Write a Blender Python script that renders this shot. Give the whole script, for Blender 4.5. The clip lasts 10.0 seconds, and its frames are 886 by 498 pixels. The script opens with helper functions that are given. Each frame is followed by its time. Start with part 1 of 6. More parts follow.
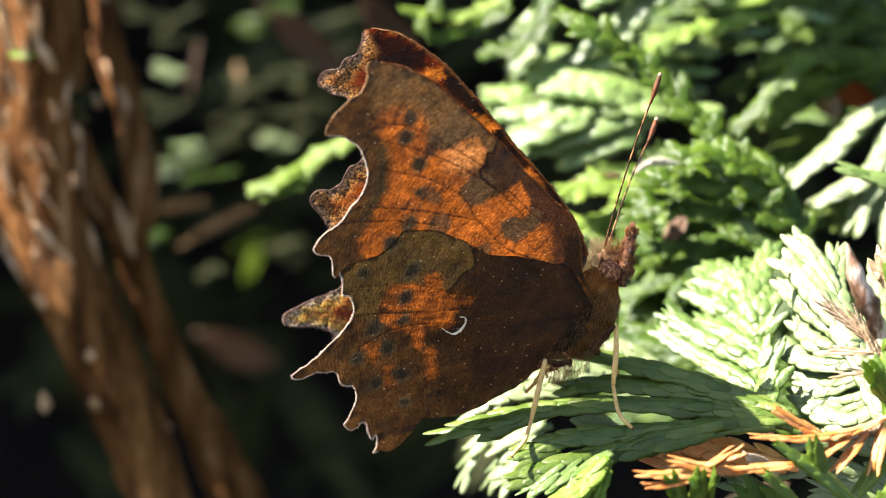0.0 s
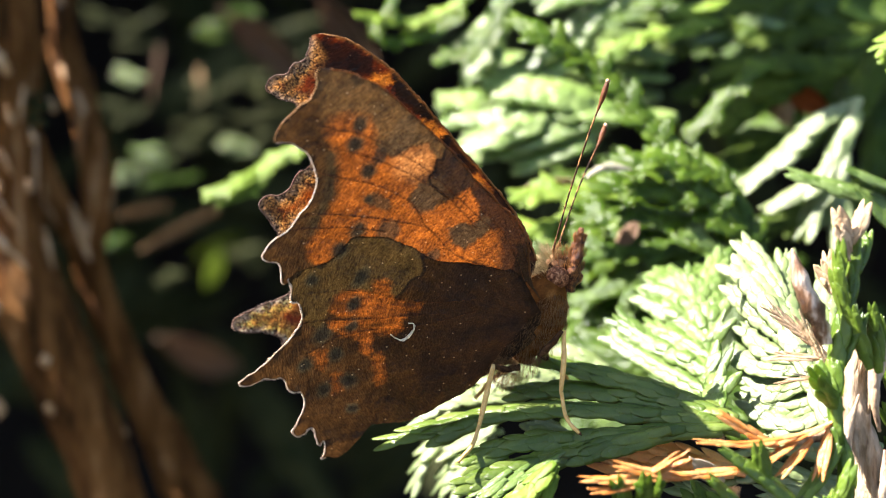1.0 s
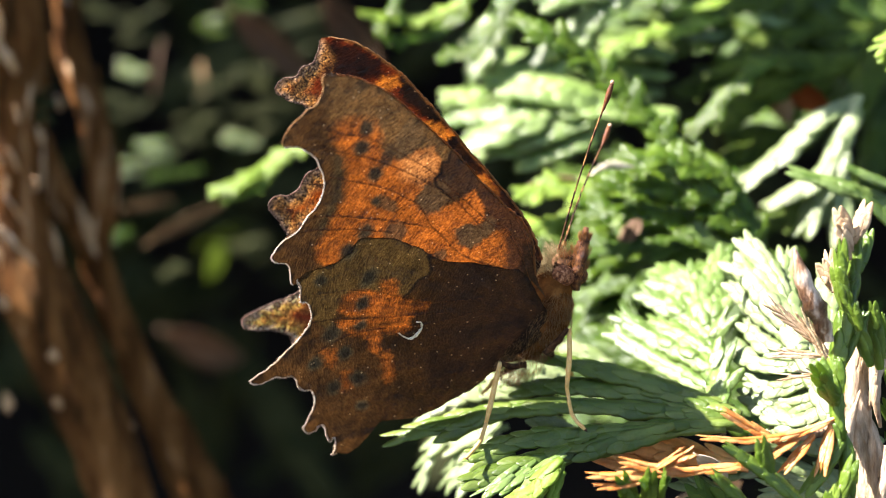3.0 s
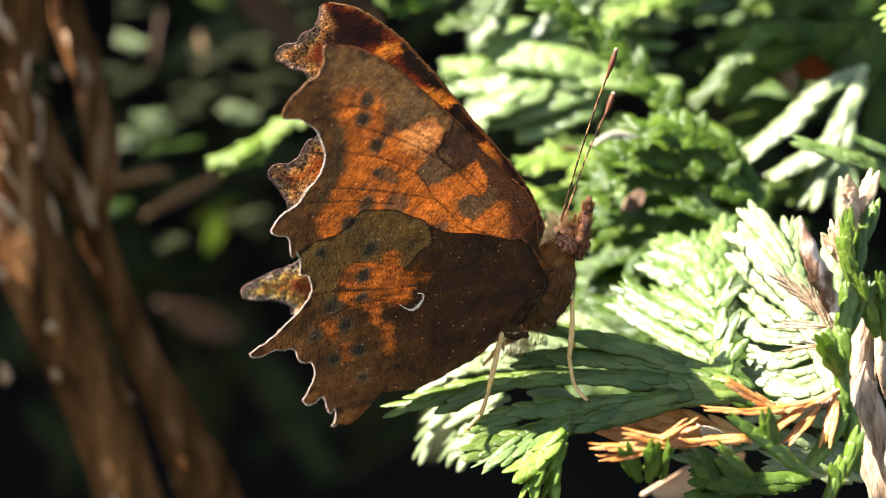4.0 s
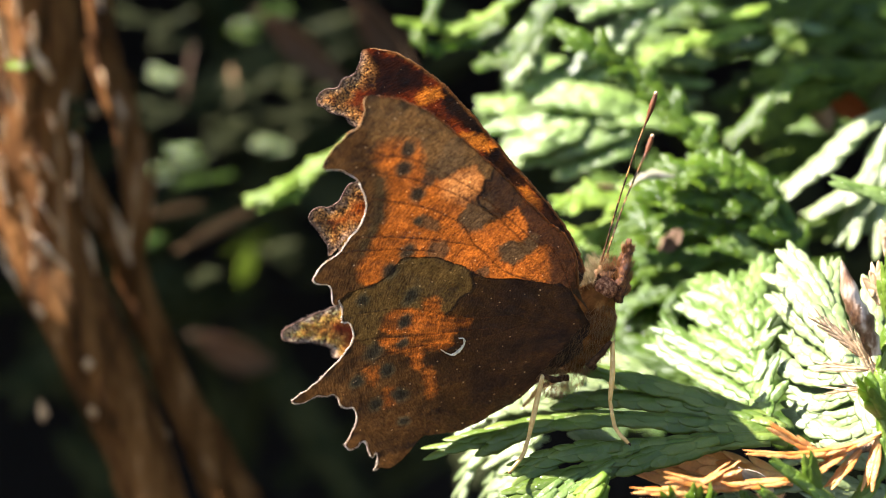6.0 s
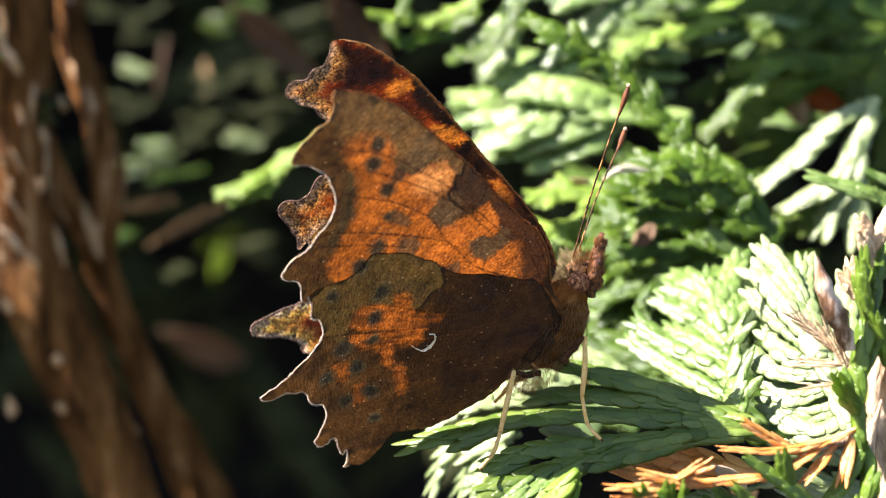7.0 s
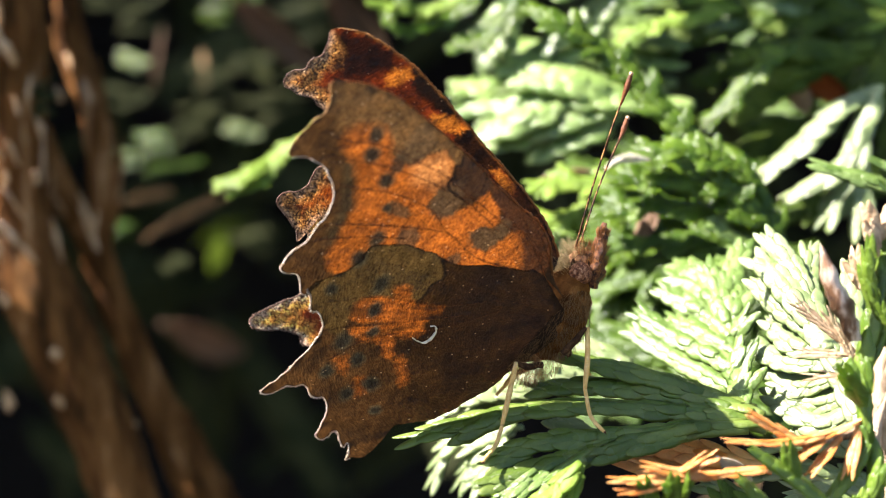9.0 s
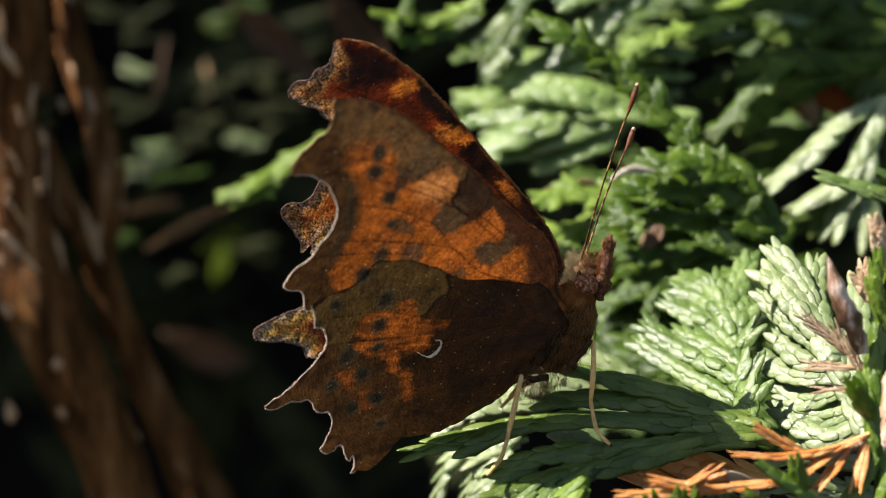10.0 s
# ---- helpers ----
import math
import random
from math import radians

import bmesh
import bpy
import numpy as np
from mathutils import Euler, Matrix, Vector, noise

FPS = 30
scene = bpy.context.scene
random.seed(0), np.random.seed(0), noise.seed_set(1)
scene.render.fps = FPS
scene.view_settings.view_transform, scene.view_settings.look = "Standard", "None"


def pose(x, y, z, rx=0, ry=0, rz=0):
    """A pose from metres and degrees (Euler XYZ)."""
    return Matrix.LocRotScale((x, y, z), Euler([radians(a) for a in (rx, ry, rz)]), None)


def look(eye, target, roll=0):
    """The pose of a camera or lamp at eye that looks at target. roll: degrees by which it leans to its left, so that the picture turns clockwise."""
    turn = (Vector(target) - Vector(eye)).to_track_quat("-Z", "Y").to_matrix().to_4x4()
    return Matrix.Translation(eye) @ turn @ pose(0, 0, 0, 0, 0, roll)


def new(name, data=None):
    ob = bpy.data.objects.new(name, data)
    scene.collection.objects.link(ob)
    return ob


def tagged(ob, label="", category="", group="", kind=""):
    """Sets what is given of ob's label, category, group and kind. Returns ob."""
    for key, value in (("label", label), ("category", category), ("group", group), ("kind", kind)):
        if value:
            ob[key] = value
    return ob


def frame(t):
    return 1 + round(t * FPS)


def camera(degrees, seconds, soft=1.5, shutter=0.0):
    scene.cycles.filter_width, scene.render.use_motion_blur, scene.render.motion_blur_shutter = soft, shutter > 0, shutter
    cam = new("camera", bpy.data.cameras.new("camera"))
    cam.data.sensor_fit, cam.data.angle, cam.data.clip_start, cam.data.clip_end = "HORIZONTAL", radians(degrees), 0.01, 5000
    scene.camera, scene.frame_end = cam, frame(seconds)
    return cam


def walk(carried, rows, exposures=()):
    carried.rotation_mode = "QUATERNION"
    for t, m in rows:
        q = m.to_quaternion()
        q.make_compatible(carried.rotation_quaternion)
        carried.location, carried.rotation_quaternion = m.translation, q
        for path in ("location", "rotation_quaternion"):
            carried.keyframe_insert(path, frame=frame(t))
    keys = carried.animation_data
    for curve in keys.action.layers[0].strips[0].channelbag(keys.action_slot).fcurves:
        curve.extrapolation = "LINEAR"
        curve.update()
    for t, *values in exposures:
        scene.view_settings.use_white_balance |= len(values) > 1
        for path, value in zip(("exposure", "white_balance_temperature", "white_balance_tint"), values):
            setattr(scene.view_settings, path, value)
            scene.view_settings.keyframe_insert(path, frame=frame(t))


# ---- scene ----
cam = camera(26.0, 10.0, soft=0.9)
cam.data.dof.use_dof = True
cam.data.dof.focus_distance = 0.1284
cam.data.dof.aperture_fstop = 29.0

# All places below are counted in steps of 1.65 mm (the butterfly's forewing is 23 mm long),
# in a frame that leans back with the camera's downward look.
STEP = 1.65
MM = 0.001 * STEP
BASE = pose(0, 0, 0.742, -20, 0, 0)

# seconds, eye x y z (steps), yaw, pitch, roll (degrees)
PATH = [
    (0, 0.000, -78.974, -0.000, 0.049, 0.038, 0.014),
    (0.5, 0.401, -78.963, 0.069, -0.199, -0.171, -0.013),
    (1, 1.032, -79.020, 0.028, -0.738, 0.181, 0.078),
    (1.5, 1.022, -79.425, 0.480, -0.901, 0.593, -0.065),
    (2, 1.246, -79.910, 0.324, -0.961, 0.073, -0.005),
    (2.5, 0.540, -80.370, 0.664, -0.687, 0.221, -0.103),
    (2.7, 0.540, -80.370, 0.664, -0.907, 0.071, -0.103),
    (3.8, 0.421, -79.376, 0.256, -0.782, -0.847, 0.058),
    (4, 0.421, -79.376, 0.256, -0.917, -0.931, 0.058),
    (4.5, 0.514, -79.435, 0.579, -1.094, -1.099, -0.099),
    (5, -0.059, -79.805, 0.936, -0.871, -0.341, -0.127),
    (5.5, -0.375, -79.821, 1.171, -0.538, 0.043, -0.099),
    (5.7, -0.375, -79.821, 1.171, -0.228, -0.077, -0.099),
    (6.8, -0.023, -78.733, 1.031, -0.657, -0.487, -0.053),
    (7, -0.023, -78.733, 1.031, -0.907, -0.387, -0.053),
    (7.5, -0.150, -79.007, 1.207, -1.088, -0.042, -0.048),
    (8, -0.008, -78.491, 0.847, -1.088, -0.403, -0.069),
    (8.5, -0.059, -78.092, 0.778, -1.065, -0.500, -0.161),
    (9, -0.087, -77.852, 1.000, -0.942, -0.642, -0.276),
    (9.5, 0.027, -77.684, 0.977, -1.132, -0.470, -0.129),
    (9.8, -0.112, -77.538, 1.056, -1.135, -0.128, -0.181),
    (10, -0.205, -77.441, 1.108, -0.886, -0.375, -0.216),
]


def view_row(x, y, z, yaw, pitch, roll):
    yaw, pitch = radians(yaw), radians(pitch)
    eye = Vector((x, y, z)) * MM
    ahead = Vector((-math.sin(yaw) * math.cos(pitch), math.cos(yaw) * math.cos(pitch), math.sin(pitch)))
    return BASE @ look(eye, eye + ahead, roll)


walk(cam, [(t, view_row(*row)) for t, *row in PATH],
     exposures=[(0.0, 2.63, 6550, 21), (9.55, 2.63, 6550, 21), (9.8, 2.16, 6550, 21), (10.0, 1.52, 6550, 21)])

# ---- light ----
SUN = Vector((-0.66, -0.13, 0.74)).normalized()
to_sun = (BASE.to_3x3() @ SUN).normalized()
world = bpy.data.worlds.new("sky")
scene.world = world
world.use_nodes = True
wn = world.node_tree.nodes
sky = wn.new("ShaderNodeTexSky")
sky.sky_type = "NISHITA"
sky.sun_disc = False
sky.sun_elevation = math.asin(to_sun.z)
sky.sun_rotation = math.atan2(to_sun.x, to_sun.y)
wn["Background"].inputs["Strength"].default_value = 0.058
world.node_tree.links.new(sky.outputs[0], wn["Background"].inputs["Color"])

sun_data = bpy.data.lights.new("sun", "SUN")
sun_data.energy, sun_data.angle, sun_data.color = 5.0, radians(0.5), (1.0, 0.955, 0.935)
sun = new("sun", sun_data)
sun.matrix_world = look(to_sun * 3.0, (0, 0, 0))


# ---- materials ----
def material(name):
    m = bpy.data.materials.new(name)
    m.use_nodes = True
    nt = m.node_tree
    nt.nodes.clear()
    out = nt.nodes.new("ShaderNodeOutputMaterial")
    return m, nt, out


def node(nt, kind, **values):
    nd = nt.nodes.new(kind)
    for key, value in values.items():
        nd.inputs[key].default_value = value
    return nd


def ramp(nt, fac, stops):
    nd = nt.nodes.new("ShaderNodeValToRGB")
    els = nd.color_ramp.elements
    while len(els) < len(stops):
        els.new(0.5)
    for el, (pos, col) in zip(els, stops):
        el.position, el.color = pos, (*col, 1)
    nt.links.new(fac, nd.inputs[0])
    return nd.outputs[0]


def mixed(nt, kind, fac, a, b):
    nd = nt.nodes.new("ShaderNodeMix")
    nd.data_type, nd.blend_type = "RGBA", kind
    for socket, value in ((nd.inputs[0], fac), (nd.inputs[6], a), (nd.inputs[7], b)):
        if isinstance(value, (int, float, tuple)):
            socket.default_value = (*value, 1) if isinstance(value, tuple) else value
        else:
            nt.links.new(value, socket)
    return nd.outputs[2]


def noise_of(nt, scale, detail=4.0, rough=0.6, where=None):
    tx = node(nt, "ShaderNodeTexNoise", Scale=scale / STEP, Detail=detail, Roughness=rough)
    if where is None:
        where = nt.nodes.new("ShaderNodeTexCoord").outputs["Object"]
    nt.links.new(where, tx.inputs["Vector"])
    return tx.outputs["Fac"]


def bump_of(nt, height, strength, distance):
    bp = node(nt, "ShaderNodeBump", Strength=strength, Distance=distance * STEP)
    nt.links.new(height, bp.inputs["Height"])
    return bp.outputs[0]


def leafy(name, dark, light, trans, glow=0.35, gloss=0.38, shine=0.48):
    """Scale leaf of a conifer: waxy skin over flesh that lets light through, each leaf a little different."""
    m, nt, out = material(name)
    info = nt.nodes.new("ShaderNodeObjectInfo").outputs["Random"]
    isle = nt.nodes.new("ShaderNodeNewGeometry").outputs["Random Per Island"]
    add = nt.nodes.new("ShaderNodeMath")
    add.operation = "ADD"
    nt.links.new(info, add.inputs[0])
    nt.links.new(isle, add.inputs[1])
    frac = nt.nodes.new("ShaderNodeMath")
    frac.operation = "FRACT"
    nt.links.new(add.outputs[0], frac.inputs[0])
    where = nt.nodes.new("ShaderNodeNewGeometry").outputs["Position"]
    coarse = noise_of(nt, 350.0, 3, 0.6, where)
    fine = noise_of(nt, 5200.0, 4, 0.65, where)
    col = mixed(nt, "MIX", frac.outputs[0], dark, light)
    col = mixed(nt, "OVERLAY", 0.5, col, ramp(nt, coarse, [(0.3, (0.25, 0.3, 0.25)), (0.7, (0.75, 0.75, 0.6))]))
    col = mixed(nt, "MULTIPLY", 0.55, col, ramp(nt, fine, [(0.3, (0.55, 0.6, 0.5)), (0.65, (1.0, 1.0, 1.0))]))
    skin = node(nt, "ShaderNodeBsdfPrincipled", Roughness=gloss)
    skin.inputs["Specular IOR Level"].default_value = shine
    nt.links.new(col, skin.inputs["Base Color"])
    mid = noise_of(nt, 1700.0, 3, 0.6, where)
    high = nt.nodes.new("ShaderNodeMath")
    high.operation = "MULTIPLY_ADD"
    high.inputs[1].default_value = 2.2
    nt.links.new(mid, high.inputs[0])
    nt.links.new(fine, high.inputs[2])
    nt.links.new(bump_of(nt, high.outputs[0], 0.7, 0.00007), skin.inputs["Normal"])
    rr = ramp(nt, coarse, [(0.3, (gloss * 0.8,) * 3), (0.7, (min(1, gloss * 1.35),) * 3)])
    nt.links.new(rr, skin.inputs["Roughness"])
    flesh = node(nt, "ShaderNodeBsdfTranslucent")
    nt.links.new(mixed(nt, "MULTIPLY", 1.0, mixed(nt, "MIX", 0.6, col, trans), ramp(nt, coarse, [(0.2, (0.7, 0.7, 0.7)), (0.7, (1, 1, 1))])), flesh.inputs["Color"])
    mx = node(nt, "ShaderNodeMixShader", Fac=glow)
    nt.links.new(skin.outputs[0], mx.inputs[1])
    nt.links.new(flesh.outputs[0], mx.inputs[2])
    nt.links.new(mx.outputs[0], out.inputs[0])
    return m


def barky(name, stops, scale, relief, rough=0.85, stretch=(1, 1, 0.25), shine=0.3):
    m, nt, out = material(name)
    where = nt.nodes.new("ShaderNodeTexCoord").outputs["Object"]
    mp = nt.nodes.new("ShaderNodeMapping")
    mp.inputs["Scale"].default_value = stretch
    nt.links.new(where, mp.inputs["Vector"])
    big = noise_of(nt, scale, 5, 0.65, mp.outputs[0])
    fine = noise_of(nt, scale * 9, 4, 0.7, mp.outputs[0])
    col = ramp(nt, big, stops)
    col = mixed(nt, "MULTIPLY", 0.6, col, ramp(nt, fine, [(0.3, (0.45, 0.42, 0.4)), (0.7, (1, 1, 1))]))
    sk = node(nt, "ShaderNodeBsdfPrincipled", Roughness=rough)
    sk.inputs["Specular IOR Level"].default_value = shine
    nt.links.new(col, sk.inputs["Base Color"])
    nt.links.new(bump_of(nt, fine, 0.7, relief), sk.inputs["Normal"])
    nt.links.new(sk.outputs[0], out.inputs[0])
    return m


def winged(name, glow):
    """Thin wing membrane: the painted pattern colours what it reflects and, more strongly, what shines through.
    Fine ripples of scales run across the veins."""
    m, nt, out = material(name)

    def layer(called):
        at = nt.nodes.new("ShaderNodeAttribute")
        at.attribute_name = called
        return at

    flow = layer("flow").outputs["Vector"]
    where = nt.nodes.new("ShaderNodeTexCoord").outputs["Object"]
    ripple = noise_of(nt, STEP, 3, 0.6, flow)
    grain = noise_of(nt, 9000.0, 3, 0.7, where)
    blot = noise_of(nt, 900.0, 5, 0.65, where)
    mul = mixed(nt, "MULTIPLY", 0.8, ramp(nt, ripple, [(0.36, (0.64, 0.56, 0.50)), (0.60, (1.0, 1.0, 1.0))]),
                ramp(nt, grain, [(0.36, (0.45, 0.38, 0.32)), (0.60, (1.06, 1.06, 1.06))]))
    mul = mixed(nt, "MULTIPLY", 0.6, mul, ramp(nt, blot, [(0.34, (0.55, 0.55, 0.50)), (0.60, (1.08, 1.06, 1.02))]))
    through_col = mixed(nt, "MULTIPLY", 1.0, layer("pattern").outputs["Color"], mul)
    skin_col = mixed(nt, "MULTIPLY", 1.0, layer("underside").outputs["Color"], mul)
    vor = node(nt, "ShaderNodeTexVoronoi", Scale=2700.0 / STEP)
    nt.links.new(where, vor.inputs["Vector"])
    speck = ramp(nt, vor.outputs["Distance"], [(0.07, (1, 0.72, 0.38)), (0.12, (0, 0, 0))])
    skin_col = mixed(nt, "ADD", 0.5, skin_col, speck)
    skin = node(nt, "ShaderNodeBsdfPrincipled", Roughness=0.55)
    skin.inputs["Specular IOR Level"].default_value = 0.3
    nt.links.new(skin_col, skin.inputs["Base Color"])
    high = nt.nodes.new("ShaderNodeMath")
    high.operation = "MULTIPLY_ADD"
    high.inputs[1].default_value = 0.35
    nt.links.new(blot, high.inputs[0])
    nt.links.new(ripple, high.inputs[2])
    nt.links.new(bump_of(nt, high.outputs[0], 0.7, 0.00013), skin.inputs["Normal"])
    flesh = node(nt, "ShaderNodeBsdfTranslucent")
    nt.links.new(through_col, flesh.inputs["Color"])
    nt.links.new(bump_of(nt, ripple, 0.5, 0.0001), flesh.inputs["Normal"])
    mx = node(nt, "ShaderNodeMixShader", Fac=glow)
    nt.links.new(skin.outputs[0], mx.inputs[1])
    nt.links.new(flesh.outputs[0], mx.inputs[2])
    nt.links.new(mx.outputs[0], out.inputs[0])
    return m


M_FRESH = leafy("fresh_green_scales", (0.09, 0.16, 0.026), (0.19, 0.275, 0.08), (0.34, 0.54, 0.07), 0.34, 0.3, 0.6)
# M_PALE and M_GLEAM are lighter copies that hold sunlight in their colour.
M_PALE = leafy("sunlit_pale_green_scales", (0.18, 0.25, 0.085), (0.33, 0.39, 0.20), (0.46, 0.60, 0.16), 0.36, 0.32, 0.6)
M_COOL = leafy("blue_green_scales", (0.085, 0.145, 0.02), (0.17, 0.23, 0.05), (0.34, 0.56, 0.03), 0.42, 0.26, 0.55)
M_GLEAM = leafy("sunlit_yellow_green_scales", (0.14, 0.24, 0.045), (0.29, 0.40, 0.13), (0.44, 0.66, 0.10), 0.4, 0.32, 0.8)
# Darker copy for sprays at upper right, with their shade in the colour.
M_DUSK = leafy("shade_dulled_green_scales", (0.030, 0.058, 0.006), (0.078, 0.118, 0.014), (0.13, 0.24, 0.015), 0.3, 0.45, 0.14)
M_MOSS = leafy("glossy_green_scales", (0.045, 0.10, 0.006), (0.12, 0.20, 0.016), (0.34, 0.60, 0.02), 0.52, 0.3, 0.42)
M_SPRIG = leafy("sprig_green_scales", (0.085, 0.16, 0.015), (0.18, 0.27, 0.035), (0.40, 0.62, 0.04), 0.42, 0.3, 0.6)
M_DEEP = leafy("deep_green_scales", (0.035, 0.08, 0.007), (0.085, 0.15, 0.016), (0.24, 0.46, 0.02), 0.4, 0.4, 0.3)
M_LIME = leafy("lime_green_scales", (0.13, 0.22, 0.02), (0.24, 0.35, 0.05), (0.42, 0.64, 0.06), 0.42, 0.42, 0.35)
M_RUST = leafy("rust_brown_scales", (0.66, 0.24, 0.04), (0.92, 0.52, 0.20), (0.97, 0.46, 0.09), 0.4, 0.36, 0.55)
M_TAN = leafy("tan_dry_scales", (0.46, 0.29, 0.16), (0.74, 0.55, 0.36), (0.6, 0.38, 0.2), 0.25, 0.55)
M_BLEACHED = leafy("bleached_scales", (0.50, 0.44, 0.34), (0.74, 0.70, 0.58), (0.7, 0.65, 0.5), 0.3, 0.4)
# Darkened copy of the scale leaves: the hedge's shade is in the colour.
M_SHADE = leafy("shade_painted_green_scales", (0.017, 0.023, 0.008), (0.052, 0.056, 0.021), (0.06, 0.09, 0.018), 0.2, 0.8, 0.1)
# Leaf green dimmed by hand: the deep hedge's shade is in it.
M_DIM = leafy("shade_dimmed_green_leaf", (0.035, 0.055, 0.003), (0.05, 0.075, 0.005), (0.09, 0.14, 0.006), 0.25, 0.8, 0.05)
M_TRUNK = barky("red_brown_bark", [(0.34, (0.030, 0.014, 0.003)), (0.46, (0.145, 0.060, 0.013)), (0.60, (0.28, 0.130, 0.034)), (0.70, (0.66, 0.40, 0.18))], 650.0, 0.0012, 0.85, (1, 1, 0.16), 0.1)
M_FLAKE = barky("pale_bark_flake", [(0.35, (0.50, 0.29, 0.11)), (0.55, (0.70, 0.49, 0.26)), (0.75, (0.86, 0.72, 0.50))], 900.0, 0.0003, 0.6)
M_TWIG = barky("grey_brown_twig_bark", [(0.34, (0.07, 0.032, 0.014)), (0.44, (0.48, 0.33, 0.18)), (0.62, (0.78, 0.63, 0.42))], 900.0, 0.0004)
M_RUSTLEAF = leafy("rust_litter", (0.20, 0.05, 0.012), (0.34, 0.10, 0.025), (0.4, 0.12, 0.02), 0.3, 0.7, 0.1)
M_DRYLEAF = leafy("beige_litter", (0.25, 0.155, 0.08), (0.40, 0.27, 0.15), (0.3, 0.18, 0.08), 0.25, 0.7, 0.1)
M_DEADLEAF = barky("dry_brown_leaf", [(0.40, (0.06, 0.028, 0.012)), (0.50, (0.24, 0.13, 0.06)), (0.60, (0.80, 0.66, 0.48))], 1100.0, 0.0003, 0.3)
M_SOIL = barky("dark_soil", [(0.3, (0.012, 0.009, 0.006)), (0.6, (0.035, 0.025, 0.017)), (0.8, (0.06, 0.045, 0.03))], 40.0, 0.004, 0.95, (1, 1, 1))
# Near-black for the backdrop: deep shade put into the colour.
M_DARK = barky("backdrop_shade_dark", [(0.3, (0.003, 0.0024, 0.0014)), (0.6, (0.007, 0.0056, 0.003)), (0.8, (0.024, 0.018, 0.010))], 60.0, 0.003, 0.95, (1, 1, 1))
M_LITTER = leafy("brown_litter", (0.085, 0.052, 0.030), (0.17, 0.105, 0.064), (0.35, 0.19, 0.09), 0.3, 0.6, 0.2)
M_WING = winged("wing_membrane", 0.45)
M_VEIN = leafy("wing_vein", (0.07, 0.030, 0.009), (0.13, 0.055, 0.016), (0.34, 0.11, 0.02), 0.4, 0.6, 0.2)
M_FRINGE = leafy("pale_wing_fringe", (0.62, 0.42, 0.28), (0.95, 0.88, 0.76), (0.97, 0.82, 0.62), 0.5, 0.4)
M_TANFRINGE = leafy("tan_wing_fringe", (0.34, 0.17, 0.06), (0.72, 0.46, 0.22), (0.8, 0.5, 0.2), 0.5, 0.45)
M_LILAC = leafy("lilac_margin_scales", (0.12, 0.06, 0.04), (0.34, 0.23, 0.19), (0.4, 0.22, 0.12), 0.3, 0.6, 0.3)
M_EDGE = leafy("wing_edge_scales", (0.10, 0.036, 0.010), (0.62, 0.32, 0.11), (0.6, 0.28, 0.08), 0.45, 0.5, 0.3)
M_COMMA = barky("white_comma_scales", [(0.35, (0.55, 0.47, 0.28)), (0.65, (0.90, 0.83, 0.58))], 3000.0, 0.00003, 0.5, (1, 1, 1))
M_BODY = barky("brown_body_fur", [(0.3, (0.075, 0.027, 0.007)), (0.55, (0.18, 0.072, 0.016)), (0.75, (0.36, 0.17, 0.05))], 1800.0, 0.0001, 0.9, (1, 1, 1), 0.05)
M_HAIR = leafy("fur_hair", (0.11, 0.044, 0.010), (0.36, 0.175, 0.05), (0.5, 0.32, 0.13), 0.3, 0.5)
M_DOWN = leafy("neck_down", (0.14, 0.09, 0.03), (0.58, 0.46, 0.24), (0.6, 0.45, 0.22), 0.35, 0.5)
M_PALP = barky("red_brown_palp", [(0.38, (0.022, 0.006, 0.002)), (0.54, (0.13, 0.042, 0.008)), (0.72, (0.36, 0.16, 0.04))], 6000.0, 0.00012, 0.6, (1, 1, 1))
M_PALPHAIR = leafy("palp_hair", (0.13, 0.048, 0.008), (0.42, 0.19, 0.04), (0.5, 0.2, 0.1), 0.3, 0.5)
M_HEAD = barky("dark_head_fur", [(0.35, (0.022, 0.010, 0.004)), (0.55, (0.075, 0.034, 0.012)), (0.75, (0.20, 0.11, 0.045))], 4000.0, 0.0001, 0.9, (1, 1, 1), 0.15)
M_EYE = barky("dark_eye", [(0.40, (0.09, 0.030, 0.012)), (0.54, (0.30, 0.125, 0.05)), (0.66, (0.62, 0.34, 0.18))], 6500.0, 0.00006, 0.6, (1, 1, 1), 0.15)
M_LEG = barky("cream_leg", [(0.3, (0.62, 0.35, 0.08)), (0.6, (0.82, 0.55, 0.18)), (0.8, (0.86, 0.70, 0.36))], 2500.0, 0.00003, 0.5, (1, 1, 1))
M_ANT = barky("dark_antenna", [(0.42, (0.012, 0.005, 0.002)), (0.52, (0.07, 0.026, 0.008)), (0.62, (0.36, 0.19, 0.06))], 3200.0, 0.00003, 0.6, (1, 1, 1), 0.12)
M_CLUBBROWN = barky("antenna_club_brown", [(0.35, (0.05, 0.016, 0.004)), (0.65, (0.19, 0.062, 0.012))], 3000.0, 0.00003, 0.5, (1, 1, 1), 0.2)
M_CLUB = barky("antenna_tip", [(0.35, (0.45, 0.25, 0.12)), (0.65, (0.75, 0.55, 0.35))], 2500.0, 0.00003, 0.5, (1, 1, 1))


